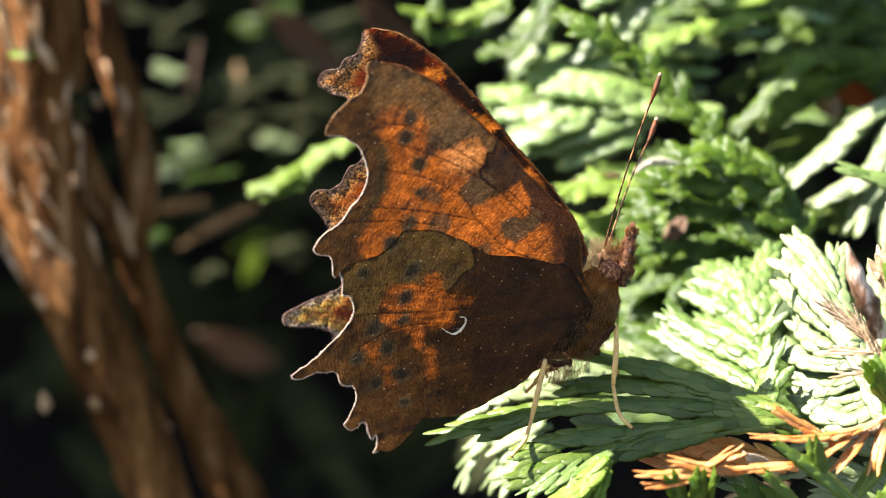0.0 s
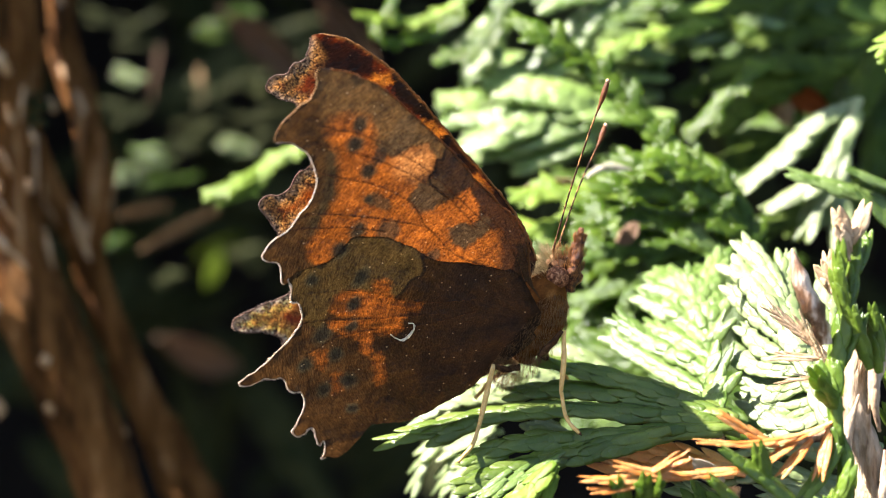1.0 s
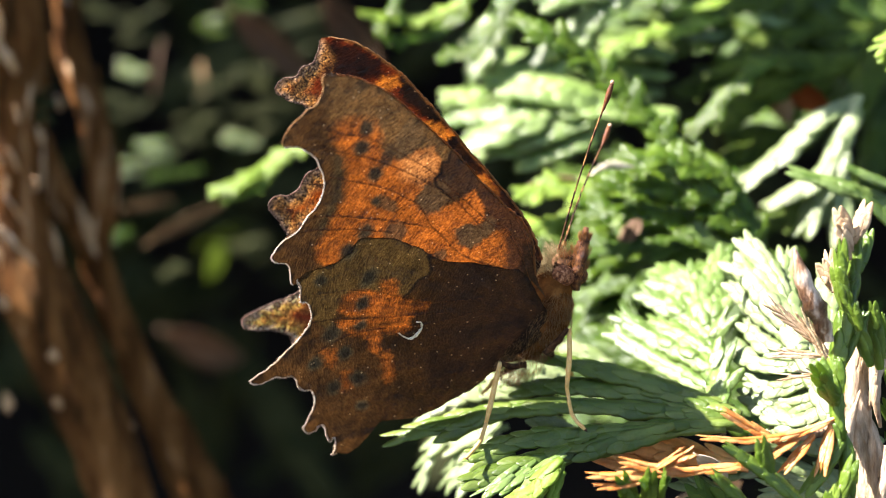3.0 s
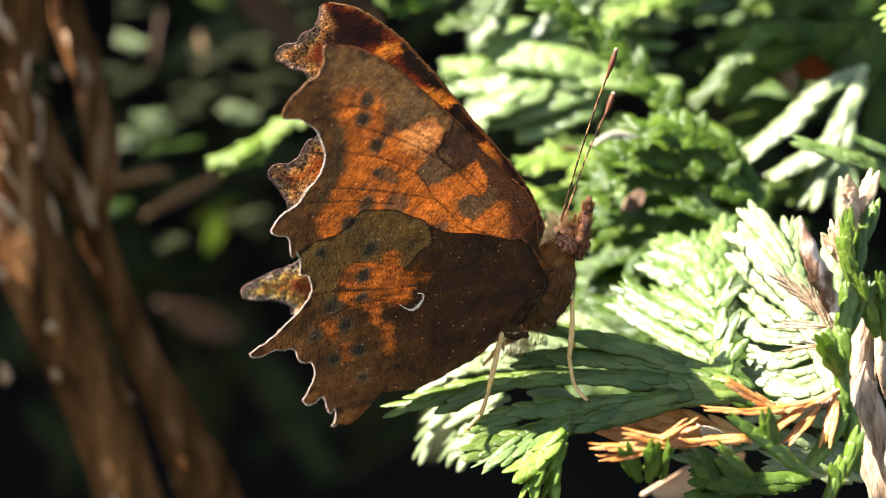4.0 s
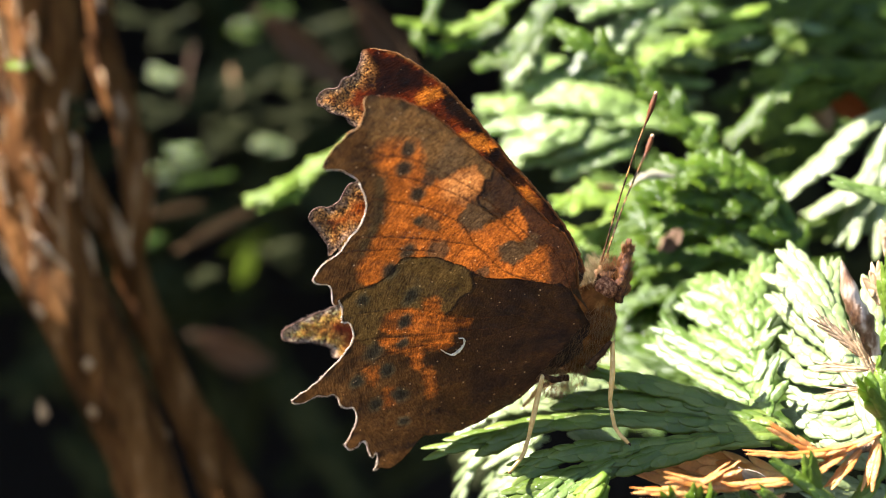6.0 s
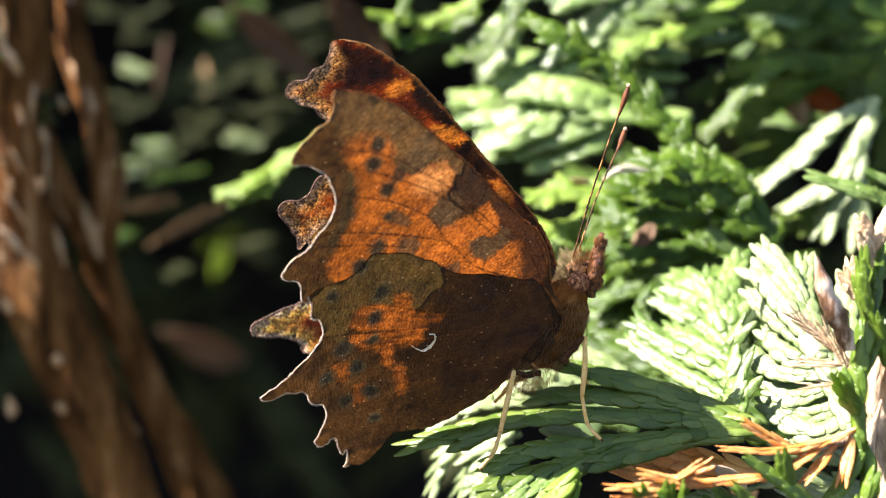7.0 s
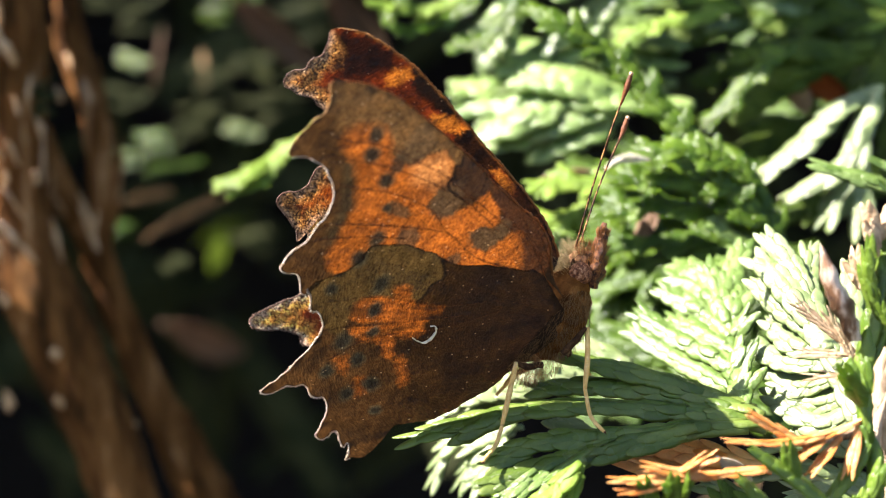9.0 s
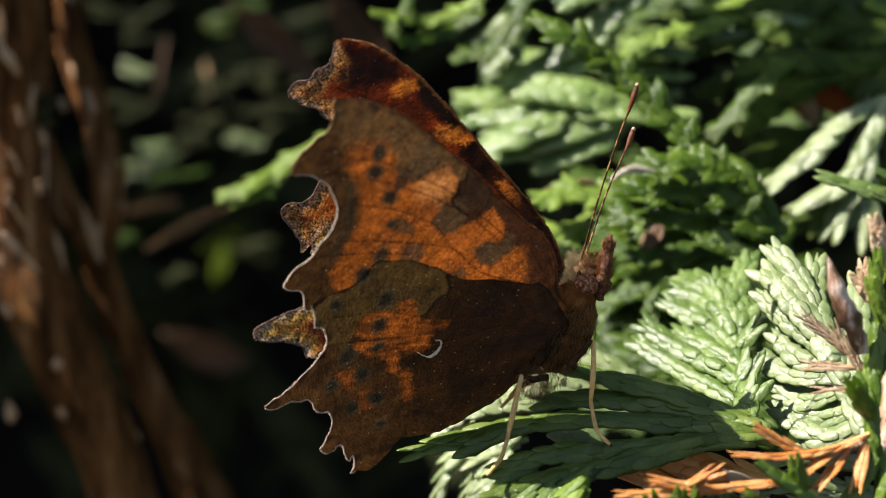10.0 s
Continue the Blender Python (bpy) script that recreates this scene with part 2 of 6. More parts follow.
# ---- building helpers ----
def smooth(pts, n):
    """n points evenly spread on a soft curve through pts."""
    pts = [Vector(p) for p in pts]
    if len(pts) == 2:
        return [pts[0].lerp(pts[1], i / (n - 1)) for i in range(n)]
    ext = [pts[0] * 2 - pts[1], *pts, pts[-1] * 2 - pts[-2]]
    dense = []
    for k in range(1, len(ext) - 2):
        p0, p1, p2, p3 = ext[k - 1:k + 3]
        for j in range(12):
            s = j / 12
            dense.append(0.5 * (2 * p1 + (p2 - p0) * s + (2 * p0 - 5 * p1 + 4 * p2 - p3) * s * s + (3 * p1 - p0 - 3 * p2 + p3) * s ** 3))
    dense.append(pts[-1])
    run = [0.0]
    for a, b in zip(dense, dense[1:]):
        run.append(run[-1] + (b - a).length)
    out, k = [], 0
    for i in range(n):
        want = run[-1] * i / (n - 1)
        while k < len(run) - 2 and run[k + 1] < want:
            k += 1
        out.append(dense[k].lerp(dense[k + 1], (want - run[k]) / max(1e-9, run[k + 1] - run[k])))
    return out


def mesh_object(name, verts, faces, mat, parent=None, label="", shade=True):
    me = bpy.data.meshes.new(name)
    me.from_pydata([tuple(v) for v in verts], [], faces)
    me.materials.append(mat)
    if shade:
        me.polygons.foreach_set("use_smooth", [True] * len(me.polygons))
    me.update()
    ob = new(name, me)
    if parent is not None:
        ob.parent = parent
    if label:
        ob["label"] = label
    return ob


def tube(pts, radii, sides=8, rough=0.0, seed=0, n=None, lumps=1.0):
    """Vertices (metres) and faces of a capped round stalk along pts (steps); radii run evenly along it."""
    n = n or max(4, 3 * len(pts))
    line = smooth(pts, n)
    verts, faces = [], []
    side = None
    for i, p in enumerate(line):
        t = (line[min(i + 1, n - 1)] - line[max(i - 1, 0)]).normalized()
        if side is None:
            side = t.orthogonal().normalized()
        side = (side - t * side.dot(t)).normalized()
        up = t.cross(side)
        s = i / (n - 1) * (len(radii) - 1)
        k = min(int(s), len(radii) - 2)
        r = radii[k] + (radii[k + 1] - radii[k]) * (s - k)
        for j in range(sides):
            a = 2 * math.pi * j / sides
            d = side * math.cos(a) + up * math.sin(a)
            q = p + d * r
            if rough:
                q += d * r * rough * noise.noise((q * lumps) + Vector((seed * 7.3, 0, 0)))
            verts.append(q * MM)
    for i in range(n - 1):
        for j in range(sides):
            a, b = i * sides + j, i * sides + (j + 1) % sides
            faces.append((a, b, b + sides, a + sides))
    verts += [line[0] * MM, line[-1] * MM]
    for j in range(sides):
        faces.append((len(verts) - 2, (j + 1) % sides, j))
        faces.append((len(verts) - 1, (n - 1) * sides + j, (n - 1) * sides + (j + 1) % sides))
    return verts, faces


def joined(pieces):
    verts, faces = [], []
    for v, f in pieces:
        k = len(verts)
        verts += list(v)
        faces += [tuple(i + k for i in q) for q in f]
    return verts, faces


def blob(centre, radii, axis=(0, 0, 1), rings=10, sides=14, rough=0.0, lumps=1.0):
    """An egg-shaped body part, its long axis along axis; steps in, metres out."""
    turn = Vector((0, 0, 1)).rotation_difference(Vector(axis)).to_matrix()
    verts, faces = [], []
    for i in range(1, rings):
        lat = math.pi * i / rings
        for j in range(sides):
            a = 2 * math.pi * j / sides
            d = Vector((math.sin(lat) * math.cos(a), math.sin(lat) * math.sin(a), -math.cos(lat)))
            p = turn @ Vector((d.x * radii[0], d.y * radii[1], d.z * radii[2])) + Vector(centre)
            if rough:
                p += (turn @ d) * rough * noise.noise(p * lumps)
            verts.append(p * MM)
    for i in range(rings - 2):
        for j in range(sides):
            a, b = i * sides + j, i * sides + (j + 1) % sides
            faces.append((a, b, b + sides, a + sides))
    lo, hi = turn @ Vector((0, 0, -radii[2])) + Vector(centre), turn @ Vector((0, 0, radii[2])) + Vector(centre)
    verts += [lo * MM, hi * MM]
    for j in range(sides):
        faces.append((len(verts) - 2, (j + 1) % sides, j))
        faces.append((len(verts) - 1, (rings - 2) * sides + j, (rings - 2) * sides + (j + 1) % sides))
    return verts, faces


def thing(name, base, label, category, group="", kind=""):
    root = new(name)
    root.empty_display_size = 0.002
    root.matrix_world = BASE @ Matrix.Translation(Vector(base) * MM)
    return tagged(root, label, category, group, kind)


def shift(pts, base):
    return [Vector(p) - Vector(base) for p in pts]


# ---- ground ----
def ground_sheet():
    n, half = 40, 60.0
    verts, faces = [], []
    for i in range(n + 1):
        for j in range(n + 1):
            u, v = (i / n * 2 - 1), (j / n * 2 - 1)
            x, y = half * u ** 3, half * v ** 3
            verts.append((x, y, 0.012 * noise.noise((x * 3, y * 3, 0))))
    for i in range(n):
        for j in range(n):
            a = i * (n + 1) + j
            faces.append((a, a + n + 1, a + n + 2, a + 1))
    tagged(mesh_object("ground", verts, faces, M_SOIL), "dark bare soil under the hedge", "ground", kind="structure")


ground_sheet()


# ---- the conifer's scale leaves ----
def scale_shape(width, thick, keel, bend, rings=6, sides=8, free=0.06):
    """One overlapping scale leaf of unit length: a broad pointed shell that lies along +x, its back towards +z."""
    verts, faces = [], []
    for i in range(rings):
        s = i / (rings - 0.6)
        w = width * 0.5 * (min(1.0, 0.72 + 0.7 * s) if s < 0.4 else 1.0 - 0.88 * ((s - 0.4) / 0.6) ** 2.6)
        h = thick * (0.95 + 0.4 * s - 1.05 * s * s)
        for j in range(sides):
            a = 2 * math.pi * j / sides
            y, z = math.cos(a) * w, math.sin(a)
            z = z * h * (1 + keel * (1 - abs(math.cos(a)))) if z > 0 else z * h * 0.5
            verts.append((s, y + bend * s * s, z + free * s ** 3))
    tip = len(verts)
    verts.append((1.0, bend, free))
    verts.append((0, 0, 0))
    for i in range(rings - 1):
        for j in range(sides):
            a, b = i * sides + j, i * sides + (j + 1) % sides
            faces.append((a, b, b + sides, a + sides))
    for j in range(sides):
        faces.append((tip, (rings - 1) * sides + j, (rings - 1) * sides + (j + 1) % sides))
        faces.append((tip + 1, (j + 1) % sides, j))
    return np.array(verts), faces


SHAPES = {
    "face": scale_shape(0.62, 0.08, 0.9, 0.0, 7, free=0.03),
    "left": scale_shape(0.66, 0.10, 0.2, -0.04, 7, free=0.035),
    "right": scale_shape(0.66, 0.10, 0.2, 0.04, 7, free=0.035),
}
SMALL = {
    "face": scale_shape(0.62, 0.09, 0.35, 0.0, 3, 6),
    "left": scale_shape(0.62, 0.10, 0.2, 0.06, 3, 6),
    "right": scale_shape(0.62, 0.10, 0.2, -0.06, 3, 6),
}
SHARED = {}


def shared_scale(kind, mat):
    key = (kind, mat.name)
    if key not in SHARED:
        v, f = SHAPES[kind]
        me = bpy.data.meshes.new("scale_leaf")
        me.from_pydata((v * MM).tolist(), [], f)
        me.polygons.foreach_set("use_smooth", [True] * len(me.polygons))
        me.materials.append(mat)
        SHARED[key] = me
    return SHARED[key]


def leaf_places(pts, normal, width, spacing, rng, both=False, spread=1.0, blunt=False):
    """Where the scale leaves of one branchlet lie: kind and 4x4 placing in steps."""
    length = sum((Vector(b) - Vector(a)).length for a, b in zip(pts, pts[1:]))
    n = max(3, int(length / spacing) + 1)
    full = smooth(pts, 61)
    reach = max(0.4, 1 - 1.3 * spacing / length)
    line = [full[round(60 * reach * i / (n - 1))] for i in range(n)]
    out = []
    for i, p in enumerate(line):
        t = (line[min(i + 1, n - 1)] - line[max(i - 1, 0)]).normalized()
        nr = Vector(normal)
        nr = (nr - t * nr.dot(t)).normalized()
        side = nr.cross(t)
        taper = 1.0 if i < n - 2 else (0.85 if i == n - 2 else 0.7)
        taper *= 0.85 + 0.15 * min(1, i / 2)
        w = width * taper * rng.uniform(0.84, 1.14)
        ln = spacing * rng.uniform(1.35, 1.55)

        def put(kind, off, turn, lift, along, size):
            d = Matrix((t, side, nr)).transposed()
            m = d @ Euler((turn[0], -lift, turn[1])).to_matrix()
            loc = p + side * off[0] + nr * off[1] + t * along
            out.append((kind, Matrix.Translation(loc) @ m.to_4x4() @ Matrix.Diagonal((ln * size, w, w, 1))))

        out_turn = rng.uniform(0.16, 0.30) * spread
        put("left", (0.17 * w, 0.0), (rng.uniform(-0.35, -0.1), out_turn), rng.uniform(0.0, 0.04), rng.uniform(-0.06, 0.06) * spacing, 1.0)
        put("right", (-0.17 * w, 0.0), (rng.uniform(0.1, 0.35), -out_turn), rng.uniform(0.0, 0.04), rng.uniform(-0.06, 0.06) * spacing, 1.0)
        put("face", (0, 0.075 * w), (rng.uniform(-0.06, 0.06), rng.uniform(-0.05, 0.05)), rng.uniform(0.02, 0.05), -0.5 * spacing, 0.9)
        if both:
            put("face", (0, -0.075 * w), (math.pi, 0), 0.02, -0.5 * spacing, 0.9)
    return out


def flat_core(pts, normal, half, thick, n):
    """The flattened green core of a shoot, wide across its face, tapering to the tip (steps in, metres out)."""
    line = smooth(pts, n)
    verts, faces, sides = [], [], 8
    for i, p in enumerate(line):
        t = (line[min(i + 1, n - 1)] - line[max(i - 1, 0)]).normalized()
        nr = Vector(normal)
        nr = (nr - t * nr.dot(t)).normalized()
        b = nr.cross(t)
        k = min(1.0, (n - 1 - i) / (n * 0.25) + 0.05)
        for j in range(sides):
            a = 2 * math.pi * j / sides
            verts.append((p + b * math.cos(a) * half * k + nr * math.sin(a) * thick * k) * MM)
    for i in range(n - 1):
        for j in range(sides):
            a, b = i * sides + j, i * sides + (j + 1) % sides
            faces.append((a, b, b + sides, a + sides))
    faces += [tuple(reversed(range(sides))), tuple(range((n - 1) * sides, n * sides))]
    return verts, faces


def branchlet(parent, pts, base, normal, width, spacing, mat, rng, detail=True, both=False, spread=1.0, core=0.42, name="branchlet"):
    """A shoot of the spray: its stalk as the part, its scale leaves on it (picked apart, or joined where small)."""
    local = shift(pts, base)
    places = leaf_places(local, normal, width, spacing, rng, both, spread)
    if detail:
        v, f = flat_core(local, normal, width * core, width * 0.14, 16)
        stalk = mesh_object(name, v, f, mat, parent)
        for kind, m in places:
            ob = new("scale_leaf", shared_scale(kind, mat))
            ob.parent = stalk
            loc, rot, sc = m.decompose()
            ob.location, ob.rotation_mode, ob.rotation_quaternion, ob.scale = loc * MM, "QUATERNION", rot, sc
        return stalk
    verts, faces = flat_core(local, normal, width * 0.38, width * 0.12, 8)
    verts = [tuple(v) for v in verts]
    for kind, m in places:
        sv, sf = SMALL[kind]
        a = np.array(m)
        k = len(verts)
        verts += ((sv @ a[:3, :3].T + a[:3, 3]) * MM).tolist()
        faces += [tuple(i + k for i in q) for q in sf]
    return tagged(mesh_object(name, verts, faces, mat, parent), kind="stuff")


def fan(main, normal, sides, lean=0.9):
    """The shoots of a flat spray: the main one, and side shoots given as (place along it, +1 or -1, length, degrees)."""
    out = [main]
    line = smooth(main, 40)
    for place, side, length, angle in sides:
        k = min(37, int(place * 39))
        t = (line[k + 2] - line[k]).normalized()
        nr = Vector(normal)
        nr = (nr - t * nr.dot(t)).normalized()
        b = nr.cross(t) * side
        a = radians(angle)
        d = t * math.cos(a) + b * math.sin(a)
        bent = (t * math.cos(a * 0.75) + b * math.sin(a * 0.75)).normalized()
        p = line[k]
        out.append([p, p + d * length * 0.5, p + d * length * 0.5 + bent * length * 0.5])
    return out


def spray(label, shoots, normal, width, spacing, mat, seed, detail=True, both=False, spread=1.0, core=0.42, group="conifer sprays", name="conifer_spray"):
    rng = random.Random(seed)
    base = shoots[0][0]
    root = thing(name, base, label, "foliage", group)
    for pts in shoots:
        nr = Vector(normal) + Vector((rng.uniform(-0.15, 0.15), rng.uniform(-0.15, 0.15), rng.uniform(-0.15, 0.15)))
        branchlet(root, pts, base, nr, width * rng.uniform(0.92, 1.08), spacing, mat, rng, detail, both, spread, core)
    return root


# spray on which the butterfly stands
LIT = (-0.5, -0.5, 0.72)
PERCH_N = (0.2, -0.7, 0.69)
spray("flat blue-green conifer spray carrying the butterfly", [
    [(14.26, -0.6, -7.15), (12.77, -0.4, -6.72), (10.94, 0, -6.56), (9.09, 0.3, -6.44), (7.22, 0.6, -6.36), (5.34, 0.9, -6.48), (3.93, 1.2, -6.69), (2.74, 1.4, -7), (1.3, 1.5, -7.31), (0.23, 1.6, -7.68), (-0.66, 1.6, -8.08)],
    [(13.72, -0.3, -6.54), (12.2, 0.5, -5.99), (11.07, 0.9, -5.62), (9.91, 1.2, -5.28), (8.76, 1.6, -5.02), (7.59, 2, -4.73), (6.07, 2.6, -4.35)],
    [(13.25, -0.3, -6.47), (11.5, 0.6, -6.09), (10.12, 1, -5.84), (8.73, 1.4, -5.7), (7.33, 1.8, -5.61), (6.04, 2.2, -5.73), (4.73, 2.6, -6)],
    [(13.38, -0.9, -7.04), (11.73, -1, -7.12), (10.31, -1.2, -7.23), (8.66, -1.4, -7.35), (7.02, -1.6, -7.41), (5.38, -1.9, -7.49), (3.99, -2.2, -7.82), (2.96, -2.6, -8.43)],
    [(10.75, -1.4, -7.21), (9.09, -1.7, -7.59), (7.67, -2, -7.85), (6.26, -2.4, -8.15), (4.86, -2.8, -8.5), (3.71, -3.1, -8.82), (2.3, -3.4, -9.14)],
    [(9.56, -1.6, -7.44), (8.12, -2.1, -7.82), (6.89, -2.5, -8.25)],
    [(3.45, 1.2, -6.88), (2.49, 1.1, -7.25), (1.6, 1, -7.88)],
    [(4.45, -2.1, -7.76), (3.63, -2.4, -8.14), (3.09, -2.7, -8.64)],
], PERCH_N, 1.06, 1.02, M_COOL, 11, spread=0.55, core=0.46)
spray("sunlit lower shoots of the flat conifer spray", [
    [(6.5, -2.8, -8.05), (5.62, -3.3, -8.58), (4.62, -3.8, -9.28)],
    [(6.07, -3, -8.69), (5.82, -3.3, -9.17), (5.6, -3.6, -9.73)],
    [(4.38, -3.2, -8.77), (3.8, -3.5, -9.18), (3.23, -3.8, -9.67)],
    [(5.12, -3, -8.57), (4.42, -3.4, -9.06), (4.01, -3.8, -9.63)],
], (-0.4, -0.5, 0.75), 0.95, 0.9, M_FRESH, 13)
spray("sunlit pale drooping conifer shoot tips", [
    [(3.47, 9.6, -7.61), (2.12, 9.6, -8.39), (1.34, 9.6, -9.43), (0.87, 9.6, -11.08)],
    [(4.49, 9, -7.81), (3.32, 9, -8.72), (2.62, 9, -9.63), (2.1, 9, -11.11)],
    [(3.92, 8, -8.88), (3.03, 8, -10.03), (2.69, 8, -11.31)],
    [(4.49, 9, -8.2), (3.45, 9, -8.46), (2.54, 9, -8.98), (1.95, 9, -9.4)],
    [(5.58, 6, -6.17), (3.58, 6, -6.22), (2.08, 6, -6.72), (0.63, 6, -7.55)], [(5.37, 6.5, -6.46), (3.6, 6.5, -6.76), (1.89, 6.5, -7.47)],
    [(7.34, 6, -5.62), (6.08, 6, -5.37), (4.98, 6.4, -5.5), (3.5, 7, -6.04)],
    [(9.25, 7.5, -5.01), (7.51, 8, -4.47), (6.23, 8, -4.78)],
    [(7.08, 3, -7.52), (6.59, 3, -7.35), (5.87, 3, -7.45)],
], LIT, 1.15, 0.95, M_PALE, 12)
# upright bright sprays
SUNNY = (-0.38, -0.68, 0.62)
spray("sunlit bright green flat conifer spray", [
    [(13.35, 0, -6.38), (13.48, 1.5, -5.56), (13.54, 3, -4.7), (13.61, 4.5, -3.68), (13.47, 5.5, -2.72), (13.34, 6.6, -2), (13.19, 7.6, -1.26), (13.02, 8.6, -0.63)],
    [(13.32, 2, -5.79), (12.61, 3.2, -5.34), (11.9, 4.2, -4.97), (11.26, 5, -4.6), (10.5, 6, -4.13), (9.94, 6.6, -3.75), (9.42, 7.2, -3.32)],
    [(13.4, 2.6, -5.01), (12.7, 3.8, -4.45), (11.98, 4.8, -4.11), (11.24, 5.8, -3.71), (10.58, 6.6, -3.25), (9.75, 7.4, -2.61)],
    [(13.44, 3.6, -4.24), (12.73, 4.8, -3.72), (12, 5.8, -3.36), (11.4, 6.6, -3.17), (10.88, 7, -3.16)],
    [(13.45, 4.6, -3.61), (12.96, 5.8, -2.99), (12.27, 6.8, -2.54), (11.51, 7.8, -2.09), (10.75, 8.4, -1.72)],
    [(13.44, 5.6, -2.8), (13.04, 6.8, -2.14), (12.59, 7.8, -1.73), (12, 8.6, -1.49), (11.11, 9.2, -1.38)],
    [(13.26, 7.4, -1.52), (12.71, 8.6, -1.03), (12.27, 9.6, -0.86), (11.53, 10.4, -0.82)],
    [(13.49, 5.6, -2.85), (13.94, 6.8, -1.63), (14.41, 7.8, -0.75), (15.13, 9, 0.4)],
    [(13.65, 4.6, -3.68), (14.11, 5.4, -2.59), (14.55, 6.2, -1.92), (15.15, 7, -1.33)],
    [(13.36, 7.2, -1.9), (13.62, 8.4, -1.15), (14.35, 10.5, -0.35)],
    [(13.46, 2.4, -5.09), (13.74, 2.6, -4.55), (13.84, 2.9, -3.96)],
    [(13.42, 1, -5.87), (13.66, 1.1, -5.52), (13.76, 1.3, -5.11)],
    [(13.64, 4.4, -3.75), (13.93, 4.3, -3.39), (14.24, 4.4, -2.95)],
], SUNNY, 0.96, 0.86, M_FRESH, 21)
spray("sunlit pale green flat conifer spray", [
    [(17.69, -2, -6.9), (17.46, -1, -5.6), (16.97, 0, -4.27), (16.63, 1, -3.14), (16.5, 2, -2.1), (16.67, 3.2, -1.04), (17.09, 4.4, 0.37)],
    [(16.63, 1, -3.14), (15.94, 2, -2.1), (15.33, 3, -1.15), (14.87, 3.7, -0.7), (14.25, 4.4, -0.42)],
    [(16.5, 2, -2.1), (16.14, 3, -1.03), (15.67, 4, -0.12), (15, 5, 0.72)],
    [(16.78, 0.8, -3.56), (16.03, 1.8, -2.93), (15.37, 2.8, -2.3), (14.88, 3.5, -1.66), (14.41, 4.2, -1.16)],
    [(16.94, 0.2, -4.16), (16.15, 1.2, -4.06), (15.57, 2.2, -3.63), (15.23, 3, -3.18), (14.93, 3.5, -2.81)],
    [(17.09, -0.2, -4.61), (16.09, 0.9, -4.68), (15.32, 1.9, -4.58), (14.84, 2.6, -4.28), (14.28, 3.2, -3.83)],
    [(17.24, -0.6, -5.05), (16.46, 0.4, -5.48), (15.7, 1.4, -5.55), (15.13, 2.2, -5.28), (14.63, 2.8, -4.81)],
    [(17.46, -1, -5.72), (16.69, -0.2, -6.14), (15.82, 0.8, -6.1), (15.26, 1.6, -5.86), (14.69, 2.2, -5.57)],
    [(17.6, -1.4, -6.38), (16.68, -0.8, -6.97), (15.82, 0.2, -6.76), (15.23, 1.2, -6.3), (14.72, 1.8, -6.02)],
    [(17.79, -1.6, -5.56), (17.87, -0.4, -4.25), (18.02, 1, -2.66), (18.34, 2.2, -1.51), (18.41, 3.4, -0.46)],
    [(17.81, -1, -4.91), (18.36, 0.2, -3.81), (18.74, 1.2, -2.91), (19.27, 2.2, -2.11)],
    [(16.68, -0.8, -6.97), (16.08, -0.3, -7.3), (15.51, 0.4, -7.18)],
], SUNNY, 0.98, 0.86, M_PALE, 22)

# shoot standing up by the woody twig, and small near sprigs
spray("upright green conifer shoot with brown tips", [
    [(17.23, -5, -7.27), (17.16, -5, -6.16), (17.12, -5, -5.27), (17.17, -5, -4.17), (17.35, -5, -3.06), (17.57, -5, -2.18), (17.79, -5, -0.85), (17.9, -5, 0.25), (18.06, -5, 1.14)],
    [(17.17, -5, -5.72), (16.7, -5.5, -5.23), (16.52, -5.7, -4.56), (16.43, -5.8, -3.89)],
    [(17.23, -5, -4.39), (17.68, -5, -3.51), (17.96, -5.2, -2.72), (18.14, -5.4, -2.16)],
    [(17.57, -5, -2.18), (17.26, -5.2, -1.07), (17.3, -5.4, -0.18), (17.28, -5.4, 0.7)],
    [(17.9, -5, -0.63), (18.29, -4.6, 0.25), (18.38, -4.6, 1.03)],
    [(17.23, -5, -7.27), (16.9, -5, -7.93), (16.45, -5, -8.59), (16.12, -5, -9.47)],
    [(17.23, -5, -7.04), (17.52, -5, -7.93), (17.45, -5, -9.48)],
], (-0.6, -0.6, 0.5), 0.82, 0.95, M_SPRIG, 31, both=True, spread=0.3)
spray("green upright shoots beside the woody twig", [
    [(18.37, -5, -3.95), (18.06, -5.2, -3.16), (17.9, -5.3, -2.39)],
    [(18.91, -4.6, -4.08), (18.77, -4.8, -3.19), (18.68, -4.9, -2.3)],
    [(19.99, -3, -5.66), (19.62, -3.2, -4.62), (19.39, -3.4, -3.48), (19.41, -3.5, -2.35)],
    [(20.72, -2, -7.58), (20.15, -2.2, -6.76), (19.78, -2.4, -5.82)],
    [(20.72, -2, -9.19), (20.32, -2.2, -8.25), (19.97, -2.4, -7.19)],
    [(17.08, -5.4, -9.63), (17.41, -5.6, -8.73), (17.56, -5.7, -8.17)],
    [(16.53, -5.4, -10.73), (16.75, -5.6, -9.82), (16.55, -5.8, -9.14)],
], (-0.6, -0.6, 0.5), 0.8, 0.9, M_SPRIG, 38, both=True, spread=0.35)
spray("yellowing conifer tips beside the woody twig", [
    [(17.94, -5.5, -2.71), (17.79, -5.6, -2.33), (17.72, -5.7, -2.03)],
    [(18.65, -5.2, -2.66), (18.58, -5.3, -2.28), (18.6, -5.4, -1.95)],
], (-0.5, -0.8, 0.3), 0.5, 0.45, M_LIME, 39, both=True, spread=0.5)
